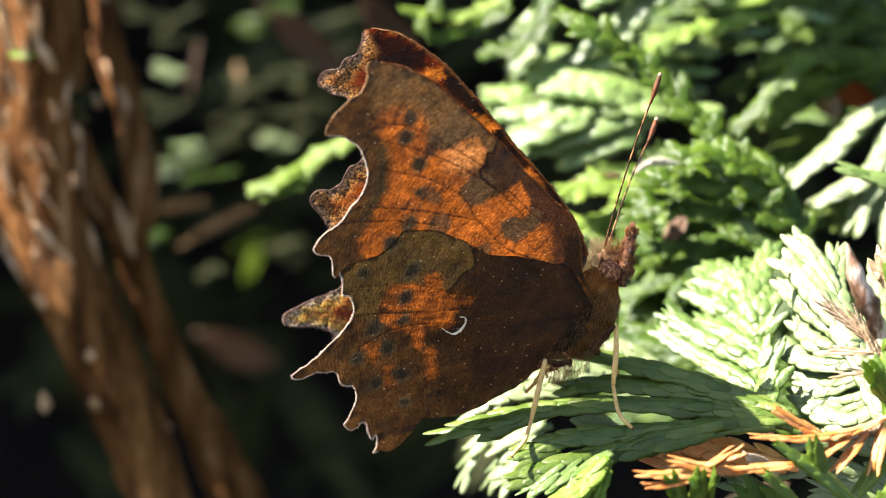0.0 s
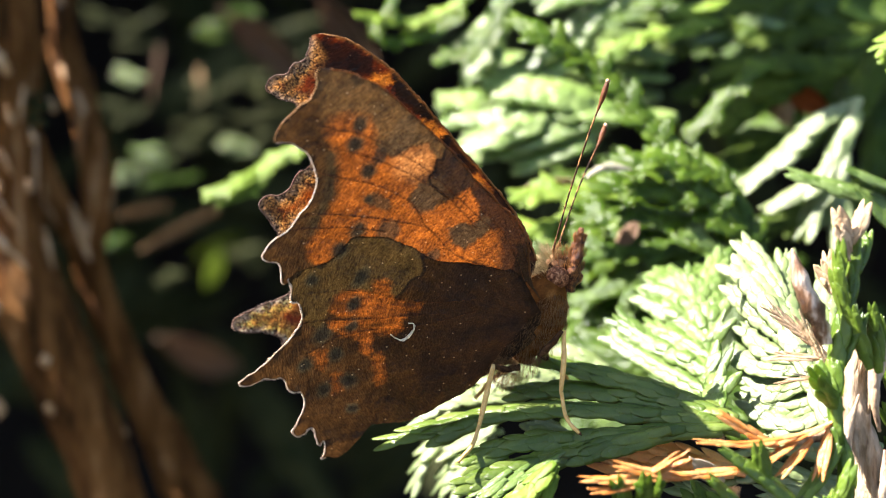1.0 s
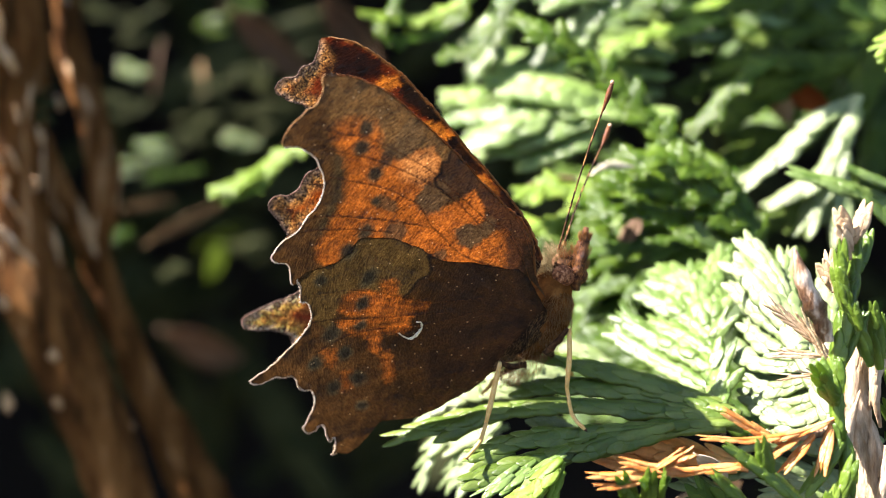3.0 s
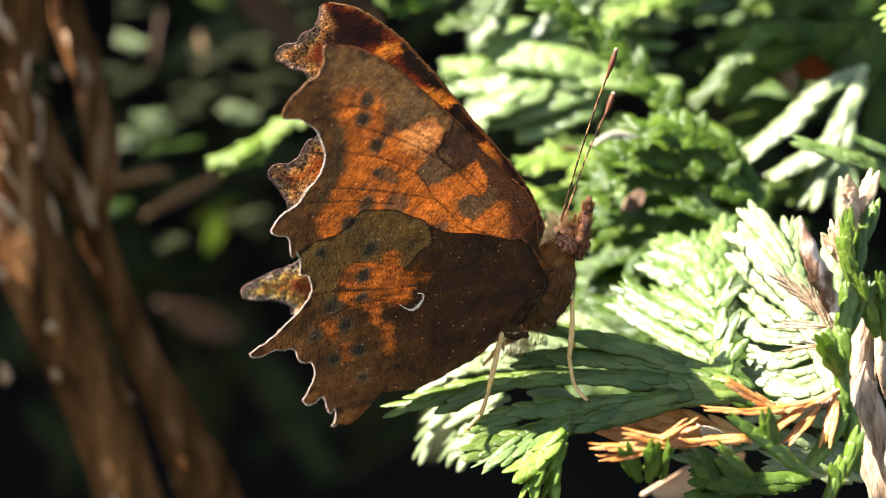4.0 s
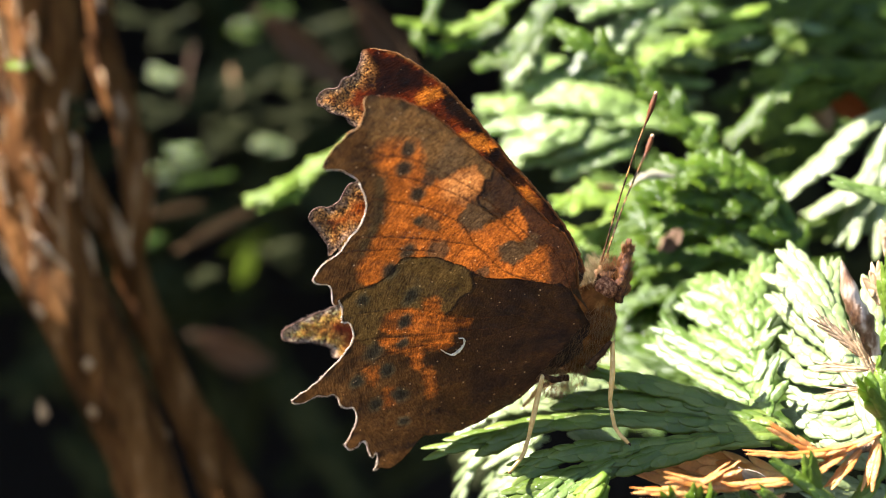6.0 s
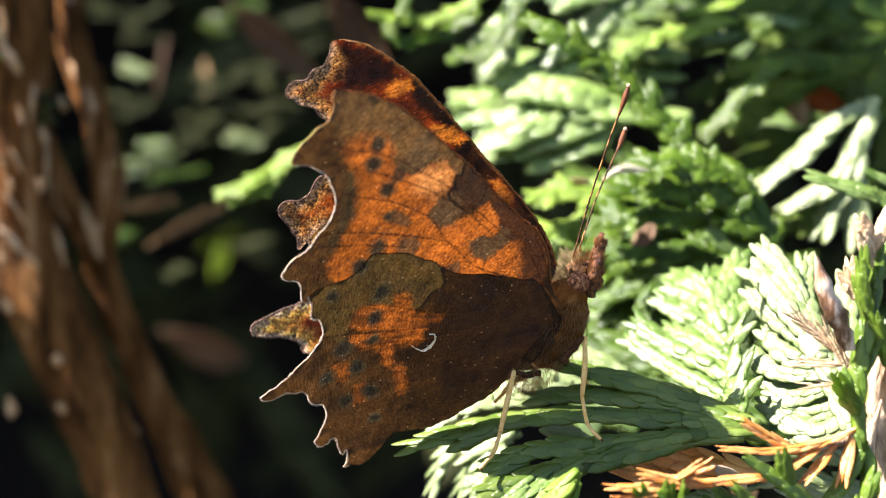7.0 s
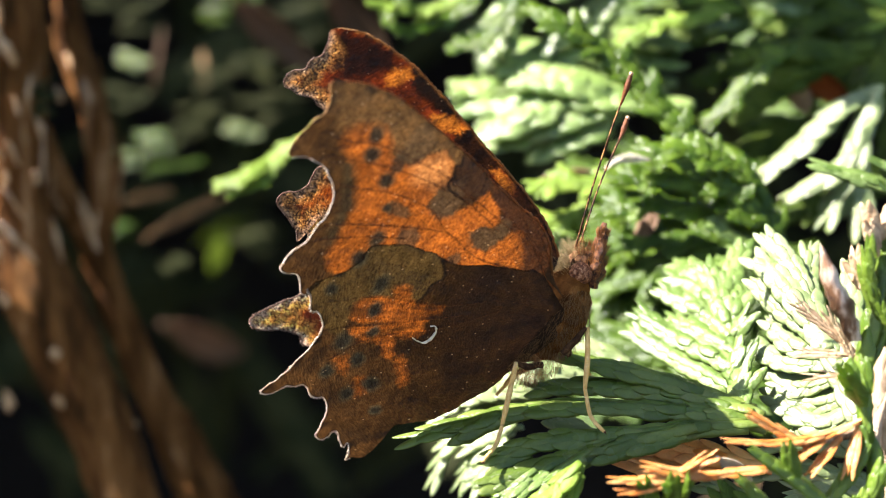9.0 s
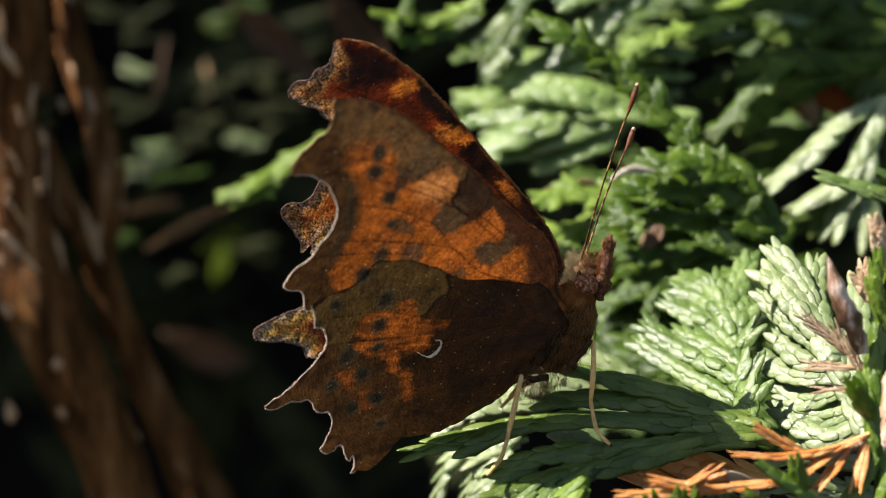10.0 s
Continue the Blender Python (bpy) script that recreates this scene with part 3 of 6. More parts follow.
spray("dry tan conifer tips on the upright shoot", [
    [(17.57, -5.2, 0.65), (17.37, -5.3, 1.18), (17.21, -5.4, 1.67)],
    [(17.86, -5.2, 0.81), (18.05, -5.3, 1.36), (18.14, -5.4, 1.97)],
    [(17.35, -4, -1.32), (17.13, -4, -0.99), (16.77, -4, -0.87)],
    [(17.24, -4, -1.14), (17.18, -4, -0.65), (17.2, -4, -0.31)],
    [(17.5, -5.3, 0.15), (17.36, -5.5, 0.59), (17.3, -5.6, 0.92)],
], (-0.5, -0.8, 0.3), 0.72, 0.7, M_TAN, 35, both=True, spread=0.4, group="dry sprigs", name="dry_sprig")
spray("thin bright conifer sprig", [
    [(22.86, 7, 1.99), (20.7, 7.5, 2.89), (17.88, 8, 3.78)],
    [(22.86, 7, 2.87), (21.59, 7, 3.38), (20.33, 7, 3.94)],
    [(22.61, 7, 1.1), (21.34, 7, 2.37), (20.58, 7, 2.87)],
], (-0.2, -0.5, 0.8), 1.0, 0.9, M_FRESH, 32, both=True, spread=0.4)
spray("bleached white conifer tip behind the antennae", [
    [(10.89, 11.4, 4.13), (10.04, 11.2, 4.28), (9.04, 11, 3.85)], [(10.46, 11.4, 4.08), (9.64, 11.2, 4.02), (8.88, 11, 3.64)],
], LIT, 0.3, 0.4, M_BLEACHED, 37, both=True, spread=0.5)
spray("green conifer tips under the dry sprigs", [
    [(15.25, -6.5, -9.31), (14.32, -6.8, -8.57), (13.31, -7, -7.85), (12.35, -7.2, -7.22)],
    [(14.11, -6.8, -8.35), (13.96, -7, -7.79), (13.77, -7.2, -7.23)],
    [(13.17, -6, -9.37), (12.51, -6.3, -8.8), (12.09, -6.6, -8.37)],
    [(9.56, -6, -9.53), (9.56, -6.5, -8.91), (9.11, -7, -8.57)],
    [(10.11, -6, -9.42), (10.15, -6.5, -8.85), (10.36, -7, -8.53)],
    [(9.02, -6, -9.52), (8.75, -6.4, -9.03), (8.44, -6.8, -8.72)],
], (-0.3, -0.7, 0.6), 0.75, 0.85, M_SPRIG, 33, both=True, spread=0.35)
spray("dark green conifer shoots low behind the dry sprigs", [
    [(15.95, -3, -10.21), (14.39, -3, -10.32), (12.6, -3, -10.21), (11.48, -3, -9.99)], [(13.72, -3, -10.32), (13.27, -3, -9.77), (13.05, -3, -9.32)],
    [(14.61, -3, -11.55), (13.27, -3, -10.88), (11.93, -3, -10.66)], [(12.6, -3, -10.21), (12.15, -3, -9.65), (12.04, -3, -9.36)], [(13.49, -3, -10.21), (12.37, -3, -10.88), (11.26, -3, -10.77)],
], (-0.2, -0.8, 0.55), 1.0, 0.8, M_DEEP, 36, both=True)
spray("young green shoot hanging below the spray", [
    [(6.13, -4, -8.41), (5.55, -4.2, -8.98), (5.25, -4.4, -9.73), (5.08, -4.6, -10.81)],
    [(6.31, -4, -8.56), (6.02, -4.2, -9.32), (5.87, -4.4, -10.85)],
    [(5.67, -4.1, -9.11), (4.98, -4.4, -9.51), (4.63, -4.6, -10.15)],
], (-0.5, -0.6, 0.6), 0.95, 0.8, M_LIME, 34, both=True)
spray("sunlit pale conifer shoots below the dry sprigs", [
    [(20.18, 1.5, -9.07), (18.06, 1.2, -8.18), (16.06, 0.8, -7.89), (14.08, 0.4, -8.13)],
    [(20.05, 1, -10.32), (17.73, 0.8, -9.45), (15.52, 0.5, -9), (13.33, 0.2, -9.23)],
    [(18.74, 0, -10.53), (16.85, 0, -10.05), (14.92, -0.2, -9.85)],
    [(20.43, 2.5, -7.97), (18.77, 2.2, -7.38), (17.03, 2, -7.23)],
    [(14.01, 0, -10.51), (12.59, 0, -9.8), (11.14, -0.2, -9.6)],
], SUNNY, 0.95, 0.88, M_PALE, 45)
# dry sprigs
spray("dry orange-brown conifer sprig", [
    [(13.46, -5, -8.25), (12.19, -5.3, -8.36), (10.79, -5.8, -8.42), (9.43, -6.2, -8.47), (8.3, -6.6, -8.46), (7.22, -7, -8.28)],
    [(11.01, -5.8, -8.38), (10.11, -6, -8.26), (9.32, -6.2, -8.1), (8.49, -6.4, -8.16)],
    [(10.11, -6, -8.28), (10.52, -6.2, -8.02), (10.97, -6.4, -7.7)],
    [(9.89, -6, -8.5), (8.74, -6.5, -8.76), (7.39, -7, -8.77)],
    [(9.89, -6, -8.26), (10.19, -6.2, -8.02), (10.37, -6.3, -7.79)],
], (-0.45, -0.45, 0.78), 0.5, 0.8, M_RUST, 41, both=True, spread=0.6, core=0.2, group="dry sprigs", name="dry_sprig")
spray("dry orange conifer sprig leading to the twig", [
    [(16.9, -5, -6.49), (16.01, -5, -6.86), (14.62, -5.3, -7.13), (13.22, -5.7, -7.17), (11.68, -6, -7)],
    [(14.68, -5, -7.26), (13.65, -5.2, -6.68), (12.6, -5.5, -6.03)],
    [(15.57, -5, -7.21), (14.8, -5.5, -7.64), (14.26, -6, -8.02), (13.87, -6, -8.45)],
    [(16.01, -5, -7.37), (15.35, -5.5, -7.97), (14.83, -6, -8.37)],
    [(16.9, -5, -6.82), (16.67, -5.2, -7.68), (16.41, -5.4, -8.54)],
], (-0.45, -0.45, 0.78), 0.5, 0.85, M_RUST, 44, both=True, spread=0.6, core=0.2, group="dry sprigs", name="dry_sprig")
spray("dry rust-brown flat conifer sprig under the green spray", [
    [(14.01, 0, -8.86), (12.83, 0, -8.5), (11.41, 0, -8.21), (9.99, 0, -8.02), (8.86, 0, -7.82)],
    [(13.3, 0, -8.78), (11.88, 0, -8.78), (10.47, 0, -8.58), (9.29, 0, -8.3)],
    [(10.4, -0.5, -8.95), (9.23, -0.5, -8.61), (8.01, -0.5, -8.09)],
], (-0.1, -0.7, 0.7), 0.95, 1.1, M_RUST, 42, core=0.12, group="dry sprigs", name="dry_sprig")
spray("dry thin brown strips by the twig", [
    [(17.07, -3, -3.73), (15.95, -3, -2.83), (14.72, -3, -1.82)],
    [(16.85, -4, -4.01), (15.52, -4, -3.94), (14.64, -4, -4.01)],
    [(17.07, -4, -4.89), (16.18, -4, -4.78), (15.08, -4, -5.05)],
    [(17.07, -4, -4.34), (16.4, -4, -3.12), (15.74, -4, -2.24)],
], (-0.3, -0.7, 0.6), 0.24, 0.7, M_TAN, 43, both=True, spread=0.7, core=0.2, group="dry sprigs", name="dry_sprig")


def woody_twig():
    pts = [(20.2, -3, -12.67), (19.35, -3, -9.99), (18.81, -3, -7.75), (18.32, -3, -5.51), (18.68, -3, -3.61)]
    root = thing("woody_twig", pts[0], "weathered grey-brown woody conifer twig with split bark", "twig")
    loc = shift(pts, pts[0])
    v, f = tube(loc, [0.8, 0.7, 0.6, 0.55, 0.3], 30, 0.0, 3, 70)
    centre = smooth(loc, 70)
    for i in range(70):
        for j in range(30):
            a = 2 * math.pi * j / 30
            ridge = noise.noise((math.cos(a) * 2.6, math.sin(a) * 2.6, i * 0.06)) + 0.7 * noise.noise((math.cos(a) * 6, math.sin(a) * 6, i * 0.16))
            v[i * 30 + j] = centre[i] * MM + (v[i * 30 + j] - centre[i] * MM) * (1 + 0.45 * ridge)
    mesh_object("stem", v, f, M_TWIG, root)
    rng = random.Random(5)
    for k in range(7):
        a = loc[1 + k % 3] + Vector((rng.uniform(-0.8, 0.8), -0.7, rng.uniform(-1, 1)))
        v, f = tube([a, a + Vector((rng.uniform(-0.3, 0.3), -0.25, 1.4)), a + Vector((rng.uniform(-0.4, 0.4), -0.1, 2.9))], [0.08, 0.22, 0.05], 6, 0.5, k)
        mesh_object("bark_strip", v, f, M_TWIG, root)
    v, f = tube(shift([(18.46, -3, -6.63), (17.29, -4, -6.88), (15.53, -5, -7.22)], pts[0]), [0.3, 0.26, 0.15], 8, 0.3, 2)
    mesh_object("side_twig", v, f, M_TWIG, root)


woody_twig()


def dead_leaf():
    base = (16.84, -5, -3.41)
    root = thing("dead_leaf", base, "curled dry grey-brown scale leaf standing on the twig", "leaf")
    verts, faces = [], []
    line = smooth(shift([(16.84, -5, -3.41), (16.29, -5.5, -2.2), (15.71, -5.7, -1), (15.41, -5.6, 0.25)], base), 16)
    for i, p in enumerate(line):
        s = i / 15
        w = 0.40 * (0.6 + 1.4 * s - 1.95 * s ** 2.6) * (1 + 0.5 * noise.noise((s * 9, 1, 1)))
        for j in range(7):
            a = (j / 6 - 0.5) * 3.6
            verts.append((p + Vector((math.sin(a) * max(w, 0.04), -math.cos(a) * max(w, 0.04) * 0.8, 0.25 * math.sin(a) * w + 0.16 * noise.noise((s * 7, a * 2, 3))))) * MM)
    n = len(verts)
    verts += [v + Vector((0, 0.12 * MM, 0.02 * MM)) for v in verts[:n]]
    for i in range(15):
        for j in range(6):
            a = i * 7 + j
            faces.append((a, a + 1, a + 8, a + 7))
            faces.append((a + n, a + 7 + n, a + 8 + n, a + 1 + n))
        for j in (0, 6):
            a = i * 7 + j
            faces.append((a, a + 7, a + 7 + n, a + n))
    mesh_object("blade", verts, faces, M_DEADLEAF, root)


dead_leaf()

# sprays farther back, out of focus
FACE = (-0.3, -0.7, 0.6)
FAR = [
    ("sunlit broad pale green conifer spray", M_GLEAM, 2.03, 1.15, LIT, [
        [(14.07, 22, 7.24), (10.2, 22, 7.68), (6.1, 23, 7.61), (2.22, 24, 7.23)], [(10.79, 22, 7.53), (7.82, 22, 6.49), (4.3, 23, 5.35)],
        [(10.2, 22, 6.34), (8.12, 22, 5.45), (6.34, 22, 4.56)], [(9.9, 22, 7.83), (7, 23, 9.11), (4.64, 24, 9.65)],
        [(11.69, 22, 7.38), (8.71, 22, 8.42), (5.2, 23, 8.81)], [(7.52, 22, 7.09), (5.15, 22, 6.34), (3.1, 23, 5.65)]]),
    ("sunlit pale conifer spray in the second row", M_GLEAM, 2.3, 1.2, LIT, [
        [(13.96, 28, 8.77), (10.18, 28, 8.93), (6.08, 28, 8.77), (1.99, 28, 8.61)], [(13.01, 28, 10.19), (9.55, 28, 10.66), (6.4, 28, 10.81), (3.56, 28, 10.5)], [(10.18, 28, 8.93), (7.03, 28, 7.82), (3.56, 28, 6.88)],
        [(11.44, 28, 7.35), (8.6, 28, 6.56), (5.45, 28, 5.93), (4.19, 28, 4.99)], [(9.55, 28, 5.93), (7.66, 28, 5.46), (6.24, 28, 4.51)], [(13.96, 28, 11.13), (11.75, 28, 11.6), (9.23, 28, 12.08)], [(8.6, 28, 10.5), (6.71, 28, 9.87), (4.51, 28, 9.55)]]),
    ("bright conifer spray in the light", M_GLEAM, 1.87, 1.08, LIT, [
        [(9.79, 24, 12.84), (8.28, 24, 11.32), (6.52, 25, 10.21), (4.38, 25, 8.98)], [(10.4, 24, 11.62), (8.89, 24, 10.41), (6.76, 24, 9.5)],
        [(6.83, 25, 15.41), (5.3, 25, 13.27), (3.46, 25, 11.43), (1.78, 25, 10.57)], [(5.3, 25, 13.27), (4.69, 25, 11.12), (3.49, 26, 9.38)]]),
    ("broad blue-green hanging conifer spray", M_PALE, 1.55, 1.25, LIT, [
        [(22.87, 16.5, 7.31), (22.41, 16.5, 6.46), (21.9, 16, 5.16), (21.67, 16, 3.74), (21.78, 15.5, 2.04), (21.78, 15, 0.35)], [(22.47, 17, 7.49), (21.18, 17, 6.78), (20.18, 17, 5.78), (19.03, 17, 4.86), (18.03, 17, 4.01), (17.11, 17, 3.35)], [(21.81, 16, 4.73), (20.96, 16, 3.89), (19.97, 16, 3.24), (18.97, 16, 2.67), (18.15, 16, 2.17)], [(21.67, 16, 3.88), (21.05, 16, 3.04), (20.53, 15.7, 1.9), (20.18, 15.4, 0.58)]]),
    ("green conifer spray above, coloured dark for shade", M_DUSK, 1.79, 1.08, FACE, [
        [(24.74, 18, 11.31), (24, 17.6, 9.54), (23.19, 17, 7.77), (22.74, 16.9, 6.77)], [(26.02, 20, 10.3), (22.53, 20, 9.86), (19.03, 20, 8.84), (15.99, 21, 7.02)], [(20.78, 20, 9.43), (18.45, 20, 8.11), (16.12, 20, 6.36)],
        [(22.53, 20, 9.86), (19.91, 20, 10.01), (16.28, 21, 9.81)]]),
    ("bright green conifer spray at the top", M_FRESH, 1.72, 1.01, FACE, [
        [(13.77, 22, 15.86), (11.98, 22, 14.08), (10.2, 22, 12.59), (9.31, 22, 10.8)], [(11.98, 22, 14.08), (9.31, 22, 13.78), (7.23, 22, 12.88)],
        [(9.79, 24, 16.48), (7.98, 24, 14.66), (5.85, 24, 14.35)]]),
    ("lit lime tips among shaded sprays", M_LIME, 1.0, 0.8, LIT, [
        [(17.01, 22, 13.3), (15.96, 22, 13.12), (15.06, 22, 12.94), (14.22, 22, 12.64)], [(16.71, 22, 12.34), (15.87, 22, 12.58), (15.21, 22, 12.52)], [(15.81, 22, 11.89), (14.3, 22, 11.74), (12.95, 22, 11.56), (11.6, 22, 10.99), (10.54, 22, 10.54)], [(25.09, 22, 11.73), (24.4, 22, 11.43), (23.79, 22, 11.07)], [(25.09, 22, 12.48), (24.1, 22, 12.93), (23.28, 22, 13.3)]]),
    ("sunlit pale tips among shaded sprays", M_FRESH, 1.0, 0.8, LIT, [
        [(16.88, 23, 11.6), (16.12, 23, 11.48), (15.51, 23, 11)], [(20.73, 24, 12.41), (19.81, 24, 12.56), (19.04, 24, 12.32)], [(18.97, 22, 9.09), (17.91, 22, 8.88), (17.16, 22, 8.13), (16.86, 22, 7.29)], [(23.62, 20, 8.43), (23.17, 20, 7.84), (22.73, 20, 7.54)], [(18.42, 24, 11.95), (17.72, 24, 11.7)], [(23.26, 21, 9.25), (23.17, 21, 8.8)], [(12.75, 24, 11.95), (10.91, 24, 11.95), (9.38, 24, 11.8)], [(14.14, 23, 9.42), (12.92, 23, 9.57), (11.71, 23, 9.73)], [(14.29, 23, 10.48), (13.08, 23, 10.79), (11.86, 23, 10.48)]]),
    ("lime conifer tip at the edge", M_LIME, 1.25, 0.79, FACE, [[(23.89, 8, 10.33), (22.61, 8, 9.82), (22.1, 8, 8.8)], [(23.89, 8, 9.31), (23.12, 8, 9.05), (22.36, 8, 8.28)]]),
    ("green spray under the perch", M_DEEP, 1.40, 0.86, FACE, [
        [(17.37, 10, -8.82), (14.82, 12, -5.27), (13.9, 13, -4.24)], [(16.4, 9, -8.2), (14.12, 11, -6.8), (12.27, 13, -5.32), (9.5, 15, -4.33)],
        [(12.27, 13, -5.32), (10.76, 14, -4.84), (8.39, 15, -4.33)]]),
]
for k, (label, mat, width, spacing, normal, shoots) in enumerate(FAR):
    spray(label, shoots, normal, width, spacing, mat, 100 + k)


def cord(label, main, width, mat, seed, normal=FACE, longest=3.4, gap=1.15):
    """A knobbly cord-like spray: a long shoot set closely with short side shoots."""
    rng = random.Random(seed)
    length = sum((Vector(b) - Vector(a)).length for a, b in zip(main, main[1:]))
    n = max(3, int(length / gap))
    sides = [((k + 0.5) / n * 0.92, 1 if k % 2 else -1, longest * (1.0 - 0.6 * k / n) * rng.uniform(0.45, 1.0), rng.uniform(32, 58)) for k in range(n)]
    spray(label, fan(main, normal, sides), normal, width, width * 0.62, mat, seed, spread=1.1)


for k, (main, width, mat, longest) in enumerate((
        ([(17.23, 12, 0.36), (14.82, 12, 2.9), (12.41, 13, 5.91), (9.53, 14, 9.07), (7.2, 14, 10.63), (5.48, 15, 11.71)], 1.15, M_MOSS, 2.0),
        ([(16.15, 12, 3.04), (14.28, 12, 4.11), (12.14, 12, 4.59), (9.99, 12, 4.24)], 1.0, M_MOSS, 2.2), ([(17.05, 12.5, 1.44), (14.63, 12.5, 2.65), (12.2, 12.5, 3.19), (9.24, 12.5, 3.27)], 1.0, M_MOSS, 2.4),
        ([(17.14, 13, 0.36), (14.44, 13, 1.58), (11.46, 13, 1.99), (8.53, 13.5, 1.72)], 1.0, M_MOSS, 2.6), ([(16.78, 14, -0.32), (14.05, 14, 0.37), (11.31, 14, 0.37), (8.85, 14, -0.05)], 1.0, M_DEEP, 3.0),
        ([(15.19, 16, 0.65), (12.95, 16, -0.74), (10.71, 16, -1.58), (8.57, 17, -2.17)], 1.0, M_DEEP, 3.0), ([(14.5, 17, -1.03), (11.96, 17, -1.88), (9.7, 17, -3.01), (8.09, 18, -4.47)], 1.0, M_MOSS, 3.0),
        ([(12.8, 17, 3.2), (10.26, 17, 3.06), (8, 17, 3.15), (5.6, 17, 2.98)], 1.1, M_LIME, 2.6), ([(11.73, 17.5, 1.66), (9.46, 17.5, 1.46), (7.47, 17.5, 1.37), (5.77, 17.5, 1.17)], 1.1, M_LIME, 2.4),
        ([(11.22, 18, 0.38), (8.94, 18, 0.1), (6.94, 18, 0.09)], 1.1, M_FRESH, 2.4), ([(12.81, 15, -3.23), (11.16, 15, -3.78), (9.22, 15, -4.33)], 1.0, M_DEEP, 2.6),
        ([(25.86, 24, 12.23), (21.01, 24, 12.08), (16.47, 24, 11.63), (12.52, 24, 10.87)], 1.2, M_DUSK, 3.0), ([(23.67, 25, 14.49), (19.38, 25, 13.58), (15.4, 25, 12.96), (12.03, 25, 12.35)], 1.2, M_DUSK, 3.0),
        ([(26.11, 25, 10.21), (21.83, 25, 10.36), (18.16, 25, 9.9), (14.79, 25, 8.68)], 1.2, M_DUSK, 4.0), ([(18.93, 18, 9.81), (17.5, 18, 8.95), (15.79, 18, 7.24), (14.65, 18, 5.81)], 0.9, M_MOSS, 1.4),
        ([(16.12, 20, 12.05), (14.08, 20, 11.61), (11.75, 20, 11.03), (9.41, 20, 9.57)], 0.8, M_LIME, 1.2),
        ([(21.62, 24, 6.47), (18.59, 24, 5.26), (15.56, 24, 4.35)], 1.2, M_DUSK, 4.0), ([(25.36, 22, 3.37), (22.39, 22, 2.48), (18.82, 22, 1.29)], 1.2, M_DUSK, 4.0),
        ([(17.76, 12, -0.71), (15.89, 12, 0.09), (13.74, 12, 1.16)], 0.9, M_FRESH, 2.2),
        ([(-2.11, 28, 7.98), (-4.31, 28, 6.65), (-6.2, 28, 5.71), (-7.78, 28, 4.76), (-8.95, 27, 3.91), (-10.83, 27, 3.28)], 0.95, M_LIME, 1.1), ([(-7.15, 28, 4.98), (-8.37, 27.5, 3.71), (-10.2, 27, 2.85)], 0.9, M_LIME, 0.9),
        ([(4.64, 24, 14.66), (2.21, 24, 12.99), (0.09, 24, 12.59), (-2.46, 23, 12.83)], 0.8, M_LIME, 1.1), ([(3.46, 25, 12.96), (1.93, 25, 12.2), (0.4, 24, 11.56), (-0.97, 24, 11.68)], 0.9, M_MOSS, 1.2), ([(0.09, 24, 14.66), (-0.67, 24, 12.99), (-1.27, 24, 11.56)], 0.75, M_MOSS, 0.9),
        ([(6.4, 23, 14.51), (5.2, 23, 12.71), (3.99, 23, 11.06), (1.74, 23, 10.31)], 0.9, M_MOSS, 1.4), ([(5.85, 24, 12.84), (4.94, 24, 11.02), (3.58, 24, 9.2)], 1.0, M_FRESH, 1.4),
        ([(16.41, 15, 3.97), (13.64, 15, 3.83), (10.88, 15, 3.83), (8.94, 15, 3.97)], 1.0, M_MOSS, 2.6), ([(17.05, 15.5, 2.32), (13.99, 15.5, 2.46), (10.94, 15.5, 2.54), (8.71, 15.5, 2.6)], 1.0, M_MOSS, 2.8),
        ([(16.59, 16, 0.93), (13.79, 16, 1.07), (10.71, 16, 1.07), (8.48, 16, 0.88)], 1.0, M_MOSS, 2.8), ([(15.35, 17, -0.19), (12.8, 17, -0.33), (10.26, 17, -0.61), (8.28, 17, -0.89)], 1.0, M_MOSS, 2.6),
        ([(14.65, 18, -2.76), (12.08, 18, -3.04), (9.51, 18, -3.62)], 1.0, M_DEEP, 2.6))):
    cord("knobbly green conifer spray of small overlapping scales", main, width, mat, 450 + k, longest=longest)

rng_fill = random.Random(404)
for k in range(16):
    c = Vector((rng_fill.uniform(15, 40), rng_fill.uniform(29, 44), rng_fill.uniform(-6, 18)))
    d = Vector((rng_fill.uniform(-1, -0.3), rng_fill.uniform(-0.3, 0.2), rng_fill.uniform(-0.7, 0.6))).normalized()
    main = [c, c + d * 4, c + d * 8 + Vector((0, 0, -1.0))]
    sides = [(0.15 + 0.13 * j, 1 if j % 2 else -1, rng_fill.uniform(3, 6), rng_fill.uniform(38, 55)) for j in range(6)]
    spray("green conifer spray in the shade behind", fan(main, FACE, sides), FACE, 1.7, 1.3, M_DEEP, 500 + k, detail=False, both=False)

